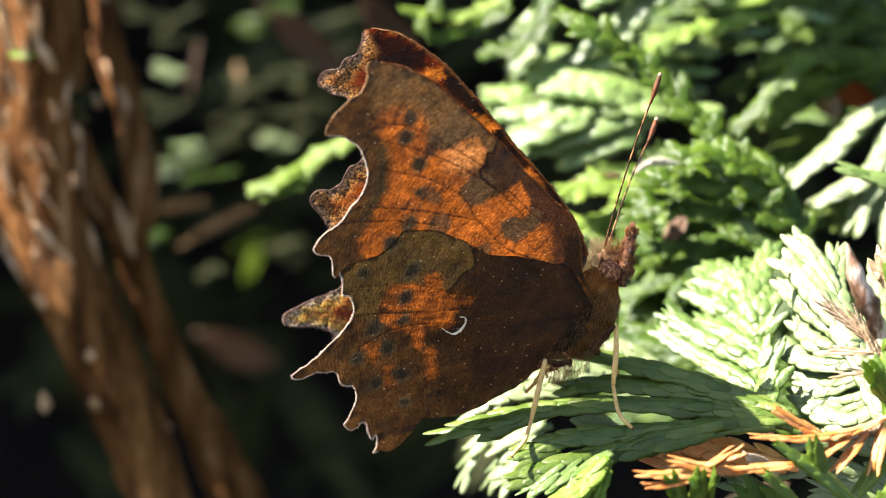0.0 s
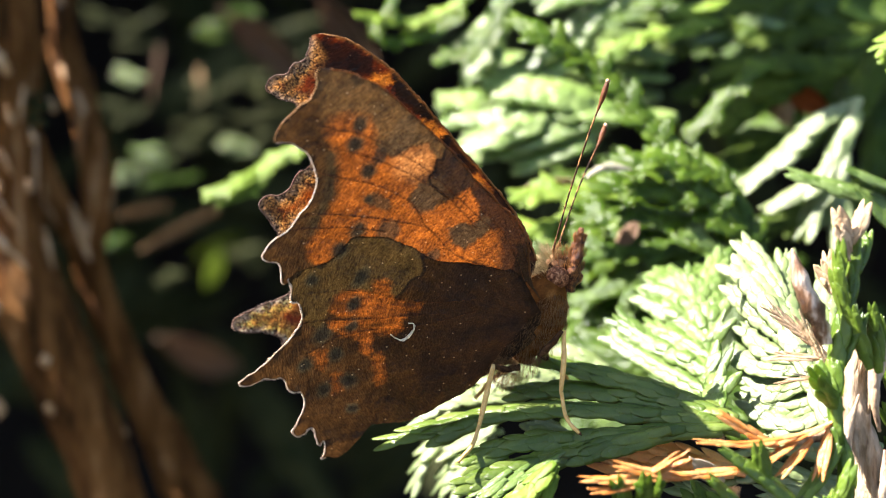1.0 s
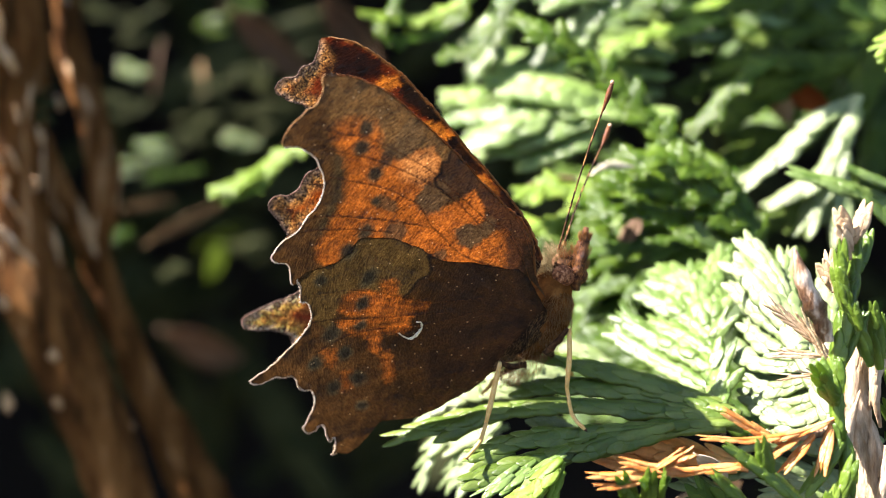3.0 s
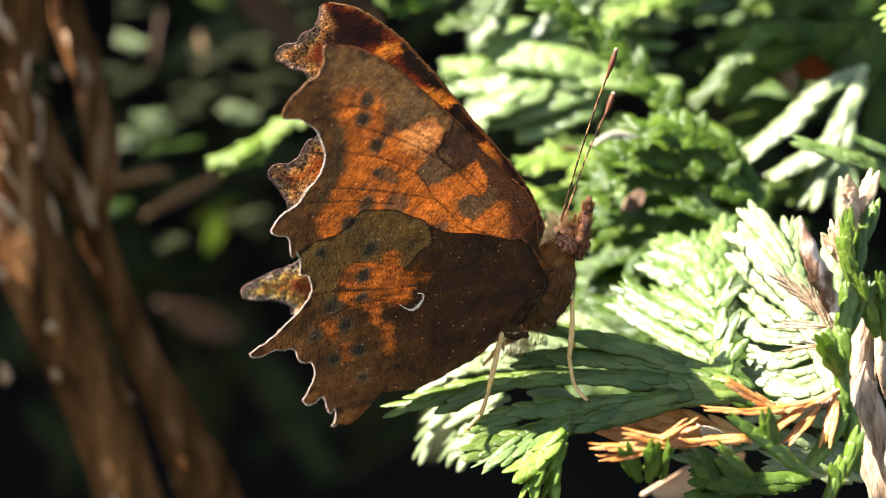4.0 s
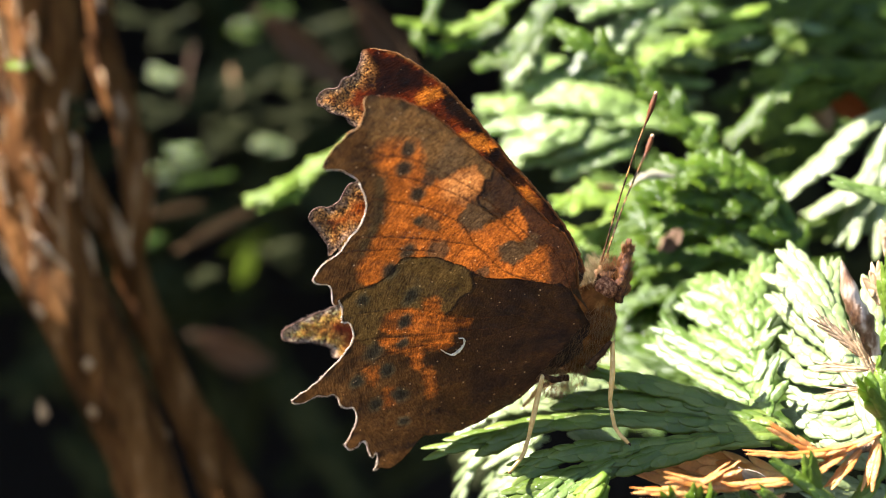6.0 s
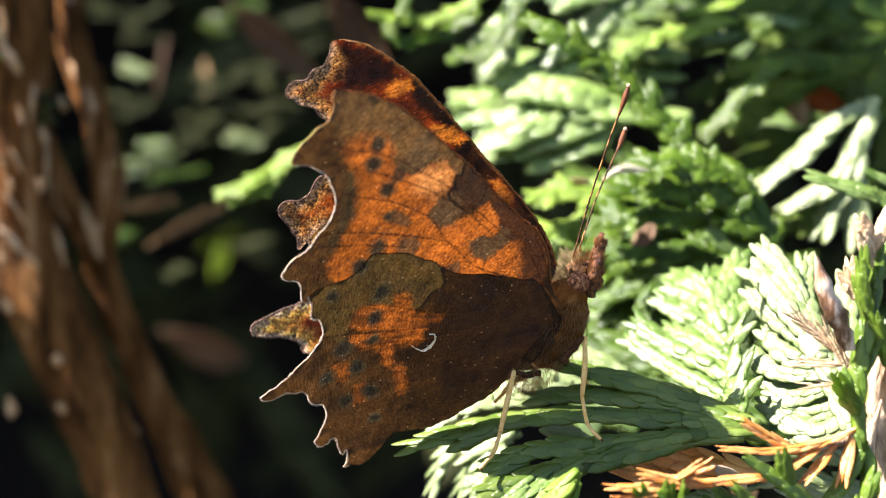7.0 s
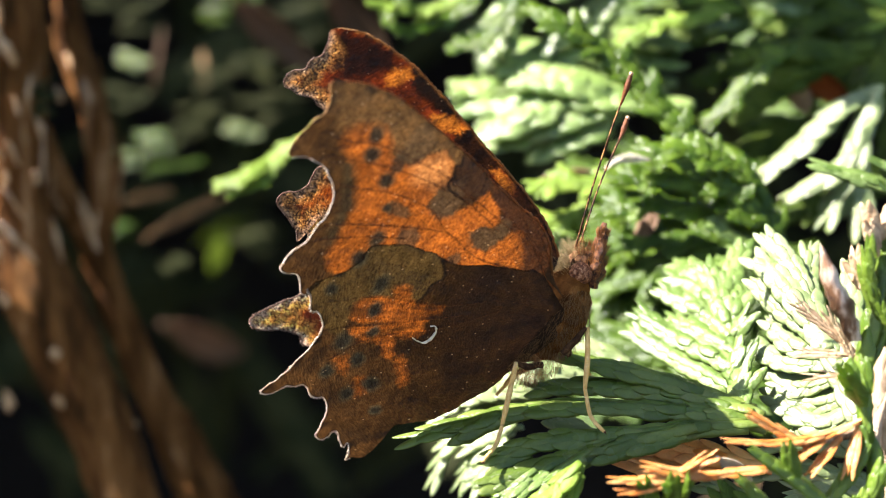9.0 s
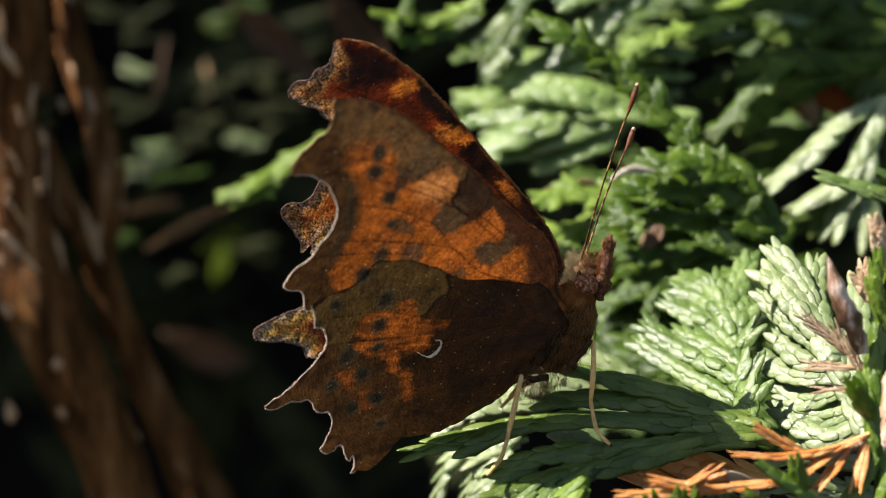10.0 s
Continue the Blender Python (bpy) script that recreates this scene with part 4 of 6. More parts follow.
# ---- trunk and shade behind ----
def stem(root, base, pts, radii, seed, name, label=""):
    v, f = tube(shift(pts, base), radii, 44, 0.0, seed, 130)
    centre = smooth(shift(pts, base), 130)
    for i in range(130):
        for j in range(44):
            q = v[i * 44 + j]
            d = q - centre[i] * MM
            a = 2 * math.pi * j / 44
            ridge = noise.noise((math.cos(a) * 3.2, math.sin(a) * 3.2, i * 0.07 + seed * 9)) + 0.5 * noise.noise((math.cos(a) * 8, math.sin(a) * 8, i * 0.22 + seed))
            v[i * 44 + j] = centre[i] * MM + d * (1 + 0.16 * ridge)
    bark = mesh_object(name, v, f, M_TRUNK, root, label)
    rng = random.Random(seed)
    line = smooth(shift(pts, base), 40)
    for k in range(60):
        i = rng.randrange(2, 36)
        s = i / 39 * (len(radii) - 1)
        j = min(int(s), len(radii) - 2)
        r = radii[j] + (radii[j + 1] - radii[j]) * (s - j)
        a = rng.uniform(math.pi * 0.85, math.pi * 2.0)
        off = Vector((math.cos(a), math.sin(a) * 0.9, 0)) * r * 1.02
        up = (line[i + 2] - line[i]).normalized()
        ln = rng.uniform(1.2, 5.0)
        v, f = tube([line[i] + off, line[i] + off * 1.06 + up * ln * 0.5, line[i] + off * 1.16 + up * ln], [0.06, rng.uniform(0.12, 0.26), 0.05], 6, 0.6, k)
        mesh_object("bark_flake", v, f, M_TRUNK if k % 9 else M_FLAKE, bark)


foot_at = (-15.46, 36, -21.56)
tree = thing("conifer_tree", foot_at, "reddish-brown conifer trunk with flaking bark, forking in the shade", "tree")
stem(tree, foot_at, [(-15.46, 36, -21.56), (-16.99, 36, -14.86), (-20.77, 35, -5.27), (-23.23, 35, 0.1), (-24.23, 35, 4.8), (-24.47, 35, 14.87), (-24.96, 36, 19.75)], [1.8, 1.85, 1.95, 2.4, 2.8, 2.9, 3.0], 1, "trunk")
stem(tree, foot_at, [(-10.4, 40, -22.31), (-12.85, 40, -15.37), (-16.01, 40, -9), (-18.11, 40, -4.09), (-19.42, 39, 0.11), (-21.43, 38, 3.72), (-22.44, 37, 6.94)], [1.9, 1.65, 1.3, 1.0, 0.9, 0.9, 0.8], 2, "limb", "slender reddish-brown limb")
stem(tree, foot_at, [(-19.28, 39, -0.41), (-18.79, 39, 2.19), (-19.14, 39, 7.41), (-20.57, 40, 11.67), (-21.98, 41, 19.9)], [0.8, 0.8, 0.75, 0.7, 0.7], 3, "side_limb", "thin brown side limb")

# the trunk goes on down to the soil, and the limb grows from it
v, f = tube(shift([(-15.46, 36, -21.2), (-14.2, 37.4, -28), (-12, 44, -48), (-9, 80, -140), (-8, 180, -420)], foot_at), [1.75, 2.3, 3.0, 4.0, 6.5], 28, 0.12, 6, 90, 2.0)
mesh_object("lower_trunk", v, f, M_TRUNK, tree)
v, f = tube(shift([(-10.4, 40, -22.0), (-9.9, 41, -28), (-10.6, 44.5, -46)], foot_at), [1.85, 1.8, 1.6], 24, 0.12, 7, 40, 2.0)
mesh_object("lower_limb", v, f, M_TRUNK, tree)


# flakes of bark that stand off the trunk into the sun: foot, length, width, lean to the right
for k, (p, ln, wide, lean) in enumerate((
        ((-20.58, 32.5, -6.46), .9, .42, .2), ((-23.13, 31.8, -3.32), 1.0, .36, -.4), ((-21.11, 37.6, 8.69), .9, .34, 0), ((-16.81, 37.8, -11.07), .8, .32, .1), ((-23.31, 33, -9.46), 1.5, .42, .1), ((-20.27, 33, -9.3), .9, .32, -.2),
        ((-24.98, 31.6, 11.5), 3.4, .40, -.1), ((-25.37, 31.6, 12.48), 2.2, .3, 0), ((-23.05, 31.4, 10.83), 2.6, .3, -.2), ((-22.54, 31.6, 10.36), 1.6, .42, -.3), ((-23.37, 31.4, 12.45), 1.8, .22, .1), ((-24.08, 31.2, 10.81), 1.2, .22, .2),
        ((-22.33, 31.4, 0.1), 1.9, .34, -.7), ((-23.43, 31.4, -0.87), 1.6, .26, .1), ((-21.53, 32, -0.88), 1.4, .22, -.6), ((-23.67, 31.6, 1.4), 2.6, .2, -.1), ((-22.08, 31.8, 1.57), 2.2, .2, -.5), ((-23.31, 31.4, 4.98), 1.2, .26, -.5),
        ((-25.02, 31.8, 3.2), 2.4, .26, -.15), ((-25.33, 32, 4.68), 1.8, .24, 0), ((-24.37, 31.8, -1.86), 2.6, .2, -.4), ((-21.53, 34, 6.43), 1.2, .30, -.1), ((-21.7, 33.2, 3.57), .9, .24, .2), ((-24.65, 31.6, 8.89), 1.6, .2, -.2),
        ((-22.41, 31.8, 7.44), 1.2, .16, 0), ((-23.09, 31.6, 3.52), 1.0, .2, .2), ((-25.35, 31.8, 6.95), 1.4, .22, .3), ((-25.02, 31.8, 0.1), 1.8, .2, -.4), ((-22.45, 32, 4.68), 1.6, .18, -.3), ((-24.29, 31.4, 13.75), 1.6, .2, 0))):
    a = Vector(p) - Vector(foot_at)
    d = Vector((lean, -0.55, 1)).normalized()
    v, f = tube([a, a + d * ln * 0.35 + Vector((0, -0.1, 0)), a + d * ln * 0.75 + Vector((0, -0.25, 0)), a + d * ln + Vector((-0.1, -0.35, 0))],
                [wide * 0.4, wide * 0.75, wide * 0.6, 0.05], 7, 0.7, k, 12, 2.0)
    mesh_object("bark_flake", v, f, M_FLAKE, tree, "pale curled flake of bark")


def litter_leaf(centre, along, across, size, width, mat, label):
    """A dry fallen leaf: a curled blade with some thickness and a midrib."""
    c = Vector(centre)
    root = thing("fallen_leaf", centre, label, "leaf", "fallen leaves")
    x, y = Vector(along).normalized(), Vector(across).normalized()
    z = x.cross(y)
    verts, faces = [], []
    for i in range(13):
        s = i / 12
        w = width * math.sin(math.pi * (0.06 + 0.9 * s)) ** 0.8
        for j in range(7):
            k = j / 3 - 1
            p = x * (s - 0.5) * size + y * k * w * 0.5 + z * (0.12 * size * (s - 0.5) ** 2 * 2 + 0.25 * w * k * k + 0.05 * width * noise.noise((s * 5, k * 3, size)))
            verts.append(p * MM)
    n = len(verts)
    verts += [p + z * 0.06 * MM for p in verts[:n]]
    for i in range(12):
        for j in range(6):
            a = i * 7 + j
            faces += [(a, a + 1, a + 8, a + 7), (a + n, a + 7 + n, a + 8 + n, a + 1 + n)]
        for j in (0, 6):
            a = i * 7 + j
            faces.append((a, a + 7, a + 7 + n, a + n))
    mesh_object("blade", verts, faces, mat, root)
    v, f = tube([x * (t - 0.5) * size + z * 0.24 * size * (t - 0.5) ** 2 for t in (-0.15, 0.1, 0.35, 0.6, 0.95)], [width * 0.05, width * 0.04, width * 0.015], 6)
    mesh_object("midrib", v, f, mat, root)


for at, along, across, size, width, mat, label in (
        ((-16.96, 68, 2.3), (0.9, 0, 0.45), (0.2, -0.6, 0.8), 6.0, 1.2, M_DRYLEAF, "narrow dry brown leaf caught in the hedge"),
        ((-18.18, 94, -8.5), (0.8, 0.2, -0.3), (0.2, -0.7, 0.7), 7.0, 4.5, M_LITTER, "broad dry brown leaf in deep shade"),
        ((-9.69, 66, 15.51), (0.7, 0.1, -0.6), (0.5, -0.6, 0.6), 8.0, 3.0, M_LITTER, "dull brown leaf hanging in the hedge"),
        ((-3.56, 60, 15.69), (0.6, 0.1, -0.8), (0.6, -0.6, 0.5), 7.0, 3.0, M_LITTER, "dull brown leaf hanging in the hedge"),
        ((21.24, 20.5, 8.3), (0.8, 0.1, -0.5), (0.5, -0.6, 0.6), 3.0, 1.5, M_RUSTLEAF, "rust-orange dry leaf behind the sprays"),
        ((19.67, 20, 7.68), (-0.4, 0.1, 0.9), (0.8, -0.5, 0.2), 1.9, 1.3, M_DRYLEAF, "small pinkish-brown dry leaf"),
        ((12.4, -4.2, -8.33), (0.75, 0.1, -0.55), (0.5, -0.45, 0.7), 1.5, 0.8, M_BLEACHED, "bleached dry leaf among the orange sprigs"),
        ((16.65, 14, -7.02), (0.5, 0.1, 0.8), (0.8, -0.5, 0.2), 3.2, 2.0, M_TAN, "pale tan dry leaf behind the perch"),
        ((18.09, 13, -3.83), (0.9, 0.1, -0.2), (0.2, -0.6, 0.8), 2.4, 1.4, M_TAN, "pale tan dry leaf behind the sprays"),
        ((13.71, 10, -11.44), (0.9, 0.1, 0.3), (0.2, -0.6, 0.8), 4.5, 2.6, M_TAN, "pale tan dry leaf below the dry sprigs"),
        ((11.04, 14, 1.11), (0.3, 0.1, 0.9), (0.8, -0.5, 0.2), 2.0, 1.2, M_LITTER, "small brown dry leaf among green sprays"),
        ((12.24, 34, 14.58), (0.5, 0.1, 0.8), (0.8, -0.5, 0.2), 4.0, 1.6, M_TAN, "tan dry leaf among the sprays"),
        ((7.88, 19, 3.79), (0.9, 0.1, 0.1), (0.2, -0.6, 0.8), 2.2, 0.7, M_TAN, "pale dry scale tip on the spray"),
        ((-17.49, 100, 1.22), (0.9, 0.1, 0.4), (0.3, -0.7, 0.6), 4.6, 2.0, M_DIM, "yellow-green leaf deep in the hedge, coloured dim for shade"),
        ((-18.08, 98, -1.14), (0.2, 0.1, 0.9), (0.8, -0.5, 0.2), 3.6, 2.0, M_DIM, "yellow-green leaf deep in the hedge, coloured dim for shade"),
        ((-21.45, 84, 15.51), (0.15, 0, 1), (0.8, -0.6, 0), 5.0, 0.5, M_LITTER, "narrow dry brown leaf hanging in the hedge"), ((-17.61, 84, 14.31), (-0.1, 0, 1), (0.8, -0.6, 0), 3.4, 0.7, M_DRYLEAF, "narrow dry brown leaf hanging in the hedge"),
        ((-21.35, 78, 3.75), (1, 0, 0.2), (0.1, -0.6, 0.8), 4.0, 0.8, M_DRYLEAF, "thin brown dry leaf caught in the hedge")):
    litter_leaf(at, along, across, size, width, mat, label)


def tuft(seed, centre, size, mat, label, shoots=3, group="distant lit tufts"):
    rng = random.Random(seed)
    c = Vector(centre)
    out = []
    for k in range(shoots):
        d = Vector((rng.choice((-1, 1)), rng.uniform(-0.3, 0.3), rng.uniform(-0.55, 0.25))).normalized()
        a = c + Vector((rng.uniform(-0.25, 0.25), 0, rng.uniform(-0.35, 0.35))) * size
        out.append([a - d * size * 0.5, a, a + d * size * 0.5 + Vector((0, 0, -0.1 * size))])
    spray(label, out, (-0.5 + rng.uniform(-0.5, 0.5), -0.5, 0.75), 0.75, 0.6, mat, seed, detail=False, group=group)


# Pale tufts stand for spots of light, M_SHADE ones for dim patches.
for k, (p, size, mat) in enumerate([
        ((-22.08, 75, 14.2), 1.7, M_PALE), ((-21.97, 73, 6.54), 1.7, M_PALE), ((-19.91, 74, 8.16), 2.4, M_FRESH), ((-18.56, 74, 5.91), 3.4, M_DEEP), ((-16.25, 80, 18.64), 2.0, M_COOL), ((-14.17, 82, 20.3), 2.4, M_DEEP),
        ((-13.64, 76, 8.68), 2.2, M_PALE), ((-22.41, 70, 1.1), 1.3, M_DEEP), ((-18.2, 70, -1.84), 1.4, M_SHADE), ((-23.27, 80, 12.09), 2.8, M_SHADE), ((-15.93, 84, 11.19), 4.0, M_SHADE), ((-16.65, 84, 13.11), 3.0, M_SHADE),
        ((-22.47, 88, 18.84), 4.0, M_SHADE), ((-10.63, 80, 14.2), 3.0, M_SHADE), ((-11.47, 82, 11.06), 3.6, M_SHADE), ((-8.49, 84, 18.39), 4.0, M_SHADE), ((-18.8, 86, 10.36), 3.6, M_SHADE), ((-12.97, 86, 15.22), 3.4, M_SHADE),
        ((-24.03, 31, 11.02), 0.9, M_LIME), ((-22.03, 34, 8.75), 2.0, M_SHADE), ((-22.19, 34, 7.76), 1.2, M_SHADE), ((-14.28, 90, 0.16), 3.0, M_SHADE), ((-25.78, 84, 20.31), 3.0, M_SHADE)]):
    tuft(300 + k, p, size, mat, "small conifer tuft with light and shade put into its colour", 3)


# places on the trunk that the added sun screens leave lit
GAPS = ((-20.58, 32.5, -6.14), (-23.13, 31.8, -3.16), (-16.81, 37.8, -10.97), (-23.31, 33, -8.97), (-20.27, 33, -9.06))


def hedge_shade():
    """The dark inside of the hedge: countless shoots coloured for shade, and unseen screens added to block the sun."""
    rng = random.Random(77)
    verts, faces = [], []
    for _ in range(1500):
        a = rng.uniform(-1.15, 1.15)
        far = rng.uniform(120, 210)
        c = Vector((math.sin(a) * far * 1.2, math.cos(a) * far, rng.uniform(-110, 130)))
        d = Vector((rng.uniform(-1, 1), rng.uniform(-0.6, 0.6), rng.uniform(-0.9, 0.5))).normalized()
        # fewer shoots low down, so the darker backdrop shows there
        if c.z < -8 and rng.random() < 0.75:
            continue
        ln = rng.uniform(12, 26)
        for kind, m in leaf_places([c, c + d * ln * 0.5, c + d * ln + Vector((0, 0, -2))], (rng.uniform(-0.6, 0.6), -0.7, 0.6), 4.0, 3.4, rng):
            sv, sf = SMALL[kind]
            arr = np.array(m)
            k = len(verts)
            verts += ((sv @ arr[:3, :3].T + arr[:3, 3]) * MM).tolist()
            faces += [tuple(i + k for i in q) for q in sf]
    # Added foliage outside the view, placed only to shade trunk and upper sprays.
    sun_screens = [((-8, 13, 34), (17, 26, 46), 46, 0.0), ((7.5, 12.8, 24.3), (10.5, 15.5, 25.6), 4, 0.0), ((-78, -10, -45), (-50, 60, 8), 110, 0.0), ((-62, 23, 20), (-46, 39, 27), 14, 0.0), ((-50, 26, -3), (-34, 35, 2.2), 62, 1.12), ((-50, 34, -2), (-34, 43, 5.5), 66, 1.12)]
    for lo, hi, count, slope in sun_screens:
        for _ in range(count):
            c = Vector([rng.uniform(p, q) for p, q in zip(lo, hi)])
            c.z += slope * (-32 - c.x)
            d = Vector((rng.uniform(-1, 1), rng.uniform(-0.3, 0.3), rng.uniform(-0.6, 0.6))).normalized()
            # small gaps let the sun down to the trunk; the screens stay out of view
            if c.z < 12 and c.x + abs(d.x) * 5 > -0.2309 * (79 + c.y) - 2.6:
                continue
            if any(SUN.cross(c + d * k - Vector(q)).length < 1.0 for q in GAPS for k in (-5, -3, -1, 1, 3, 5)):
                continue
            for kind, m in leaf_places([c - d * 5, c + d * 5], (0.5, 0.1, -0.8), 2.6, 2.0, rng):
                sv, sf = SMALL[kind]
                arr = np.array(m)
                k = len(verts)
                verts += ((sv @ arr[:3, :3].T + arr[:3, 3]) * MM).tolist()
                faces += [tuple(i + k for i in q) for q in sf]
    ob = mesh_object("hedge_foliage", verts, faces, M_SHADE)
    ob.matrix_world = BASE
    tagged(ob, "conifer foliage inside the hedge, coloured dark for shade, with unseen added sun screens", "foliage", kind="stuff")
    # Near-black sheet in place of deep shade; its unseen overhang shades the foliage.
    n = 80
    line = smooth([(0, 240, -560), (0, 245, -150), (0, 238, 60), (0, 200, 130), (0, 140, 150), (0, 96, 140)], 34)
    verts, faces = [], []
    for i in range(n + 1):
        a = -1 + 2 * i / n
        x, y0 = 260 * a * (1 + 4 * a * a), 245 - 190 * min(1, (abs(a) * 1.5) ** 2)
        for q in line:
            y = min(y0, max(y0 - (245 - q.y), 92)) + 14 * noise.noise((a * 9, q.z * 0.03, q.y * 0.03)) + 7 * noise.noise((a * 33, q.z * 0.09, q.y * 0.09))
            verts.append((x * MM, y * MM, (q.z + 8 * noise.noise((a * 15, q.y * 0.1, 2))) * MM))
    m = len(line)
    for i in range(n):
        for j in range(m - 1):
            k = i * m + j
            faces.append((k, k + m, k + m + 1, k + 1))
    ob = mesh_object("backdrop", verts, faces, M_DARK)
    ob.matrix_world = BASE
    tagged(ob, "near-black backdrop sheet standing for the hedge's deep shade", "hedge", kind="structure")


hedge_shade()

# ---- the butterfly ----
FRAME = Matrix([(0.4951, -0.8671, -0.0557), (-0.4488, -0.2003, -0.8709), (0.7440, 0.4562, -0.4883)]).to_4x4()
HINGE = Vector((6.07, 0, -2.3))
butterfly = new("butterfly")
butterfly.empty_display_size = 0.002
butterfly.matrix_world = BASE @ Matrix.Translation(HINGE * MM) @ FRAME
tagged(butterfly, "orange-brown ragged-winged butterfly with half-closed wings on a conifer spray", "butterfly")
TO_BODY = (Matrix.Translation(HINGE) @ FRAME).inverted()

FORE_COSTA = [(0.94, 0.6), (1.65, 1.55), (2.88, 2.47), (3.62, 3.48), (3.81, 4.21), (4.12, 5.12), (4.34, 5.91), (4.65, 6.53), (4.93, 7.33), (5.14, 8.08), (5.33, 8.7), (5.53, 9.51), (5.82, 10.6), (5.89, 11.63),
              (5.78, 12.55), (5.61, 13.14)]
FORE_MARGIN = [(5.44, 13.44), (5.22, 13.43), (4.97, 13.25), (4.59, 13.2), (4.28, 13.26), (3.98, 13.44), (3.61, 13.54), (3.23, 13.65), (2.76, 13.7), (2.38, 13.64), (2.21, 13.46), (2.35, 13.19), (2.48, 12.97), (2.4, 12.58),
               (2.41, 12.32), (2.21, 11.99), (1.63, 11.4), (1.26, 11.22), (0.76, 11.11), (0.31, 11.12), (-0.07, 11.16), (-0.54, 11.16), (-0.97, 11.19), (-1.35, 11.36), (-1.83, 11.54), (-2.31, 11.59), (-2.56, 11.48), (-2.6, 11.24),
               (-2.49, 10.96), (-2.56, 10.72), (-2.84, 10.47), (-3.11, 10.33), (-3.26, 10.07)]
FORE_INNER = [(-2.25, 9.78), (-1.84, 9.33), (-1.33, 9.04), (-0.61, 8.87), (-0.08, 8.76), (0.28, 8.29), (0.55, 7.67), (0.58, 7.04), (0.62, 6.41), (0.52, 6), (0.62, 5.09), (0.98, 4.16), (1.38, 2.86), (1.49, 1.98)]
HIND_FRONT = [(0.38, 0.19), (1.52, 2.01), (1.41, 2.89), (1.02, 4.19), (0.66, 5.12), (0.55, 6.03), (0.66, 6.44), (0.62, 7.07), (0.59, 7.7), (0.31, 8.32), (-0.04, 8.79), (-0.58, 8.9), (-1.3, 9.07), (-1.81, 9.36),
              (-2.21, 9.81)]
HIND_MARGIN = [(-2.92, 10.13), (-3.18, 9.83), (-3.73, 9.56), (-3.81, 9.39), (-3.73, 9.23), (-3.97, 8.95), (-4.32, 8.7), (-4.8, 8.58), (-5.24, 8.61), (-5.69, 8.68), (-6.12, 8.77), (-6.67, 8.9), (-7.23, 9.05), (-7.82, 9.26),
               (-8.29, 9.42), (-8.38, 9.26), (-8.24, 9.02), (-7.94, 8.81), (-7.61, 8.53), (-7.48, 8.26), (-7.27, 8.03), (-7.37, 7.76), (-7.64, 7.56), (-7.73, 7.25), (-7.55, 7.02), (-7.68, 6.8), (-7.91, 6.59), (-8.31, 6.43),
               (-8.72, 6.37), (-9.17, 6.32), (-9.5, 6.28), (-9.62, 6.03), (-9.43, 5.77), (-8.99, 5.71), (-9, 5.51), (-9.35, 5.24), (-9.61, 4.91), (-9.33, 4.9), (-9.52, 4.71), (-9.85, 4.53), (-10.23, 4.52), (-9.96, 4.33)]
HIND_INNER = [(-9.9, 3.98), (-9.53, 3.77), (-8.96, 3.67), (-8.34, 3.6), (-7.67, 3.48), (-7.34, 3.14), (-6.97, 2.44), (-6.37, 1.95), (-5.55, 1.51), (-4.61, 0.95), (-3.84, 0.74), (-3.31, 0.62), (-0.98, -0.25)]
FAR_COSTA = [(0.94, 0.6), (1.79, 0.74), (2.68, 1.76), (3.17, 2.55), (3.6, 3.48), (3.95, 4.37), (4.31, 5.25), (4.62, 6.1), (4.96, 6.82), (5.23, 7.5), (5.55, 8.33), (5.78, 8.97), (5.95, 9.46), (6.1, 9.92),
             (6.18, 10.48), (6.25, 11.04), (6.28, 11.7), (6.2, 12.31), (5.96, 12.84), (5.72, 13.19)]
FAR_MARGIN = [(5.47, 13.33), (5.17, 13.21), (4.96, 13.14), (4.64, 13.13), (4.43, 13.06), (4.16, 13.13), (3.9, 13.31), (3.62, 13.39), (3.4, 13.35), (3.19, 13.48), (2.99, 13.72), (2.73, 13.87), (2.38, 13.85), (2.18, 13.66),
              (2.22, 13.42), (2.18, 13.13), (2.24, 12.9), (2.35, 12.64), (2.29, 12.37), (2.2, 12.16), (2.15, 11.46), (1.74, 10.86), (0.87, 10.65), (0.12, 10.73), (-0.18, 10.91), (-0.55, 10.95), (-0.97, 10.89), (-1.21, 10.92),
              (-1.59, 11.12), (-1.91, 11.49), (-2.27, 11.66), (-2.56, 11.58), (-2.71, 11.34), (-2.81, 11.01), (-2.98, 10.7), (-3.14, 10.37), (-3.38, 10.15), (-3.56, 10)]
FAR_HIND_FRONT = [(0.38, 0.19), (1.11, 1.99), (0.85, 3.96), (0.72, 5.72), (0.66, 6.98), (0.27, 8.04), (-0.48, 8.65), (-1.67, 9.28), (-2.47, 9.86), (-2.99, 10.15), (-3.27, 9.87), (-3.51, 9.64), (-3.77, 9.55), (-3.76, 9.12)]
FAR_HIND_MARGIN = [(-4.75, 8.3), (-5.75, 8.45), (-6.29, 8.72), (-6.89, 9.1), (-7.53, 9.46), (-8.06, 9.74), (-8.43, 9.78), (-8.59, 9.52), (-8.47, 9.1), (-8.09, 8.6), (-7.93, 8.26), (-7.81, 7.9), (-7.84, 7.6), (-8.07, 7.39),
                   (-8.1, 7.12), (-7.88, 6.72), (-8.33, 6.45), (-9.12, 6.35), (-9.59, 6.29), (-9.65, 5.96), (-9.26, 5.68), (-9.15, 5.47), (-9.6, 5.17), (-9.94, 4.77)]
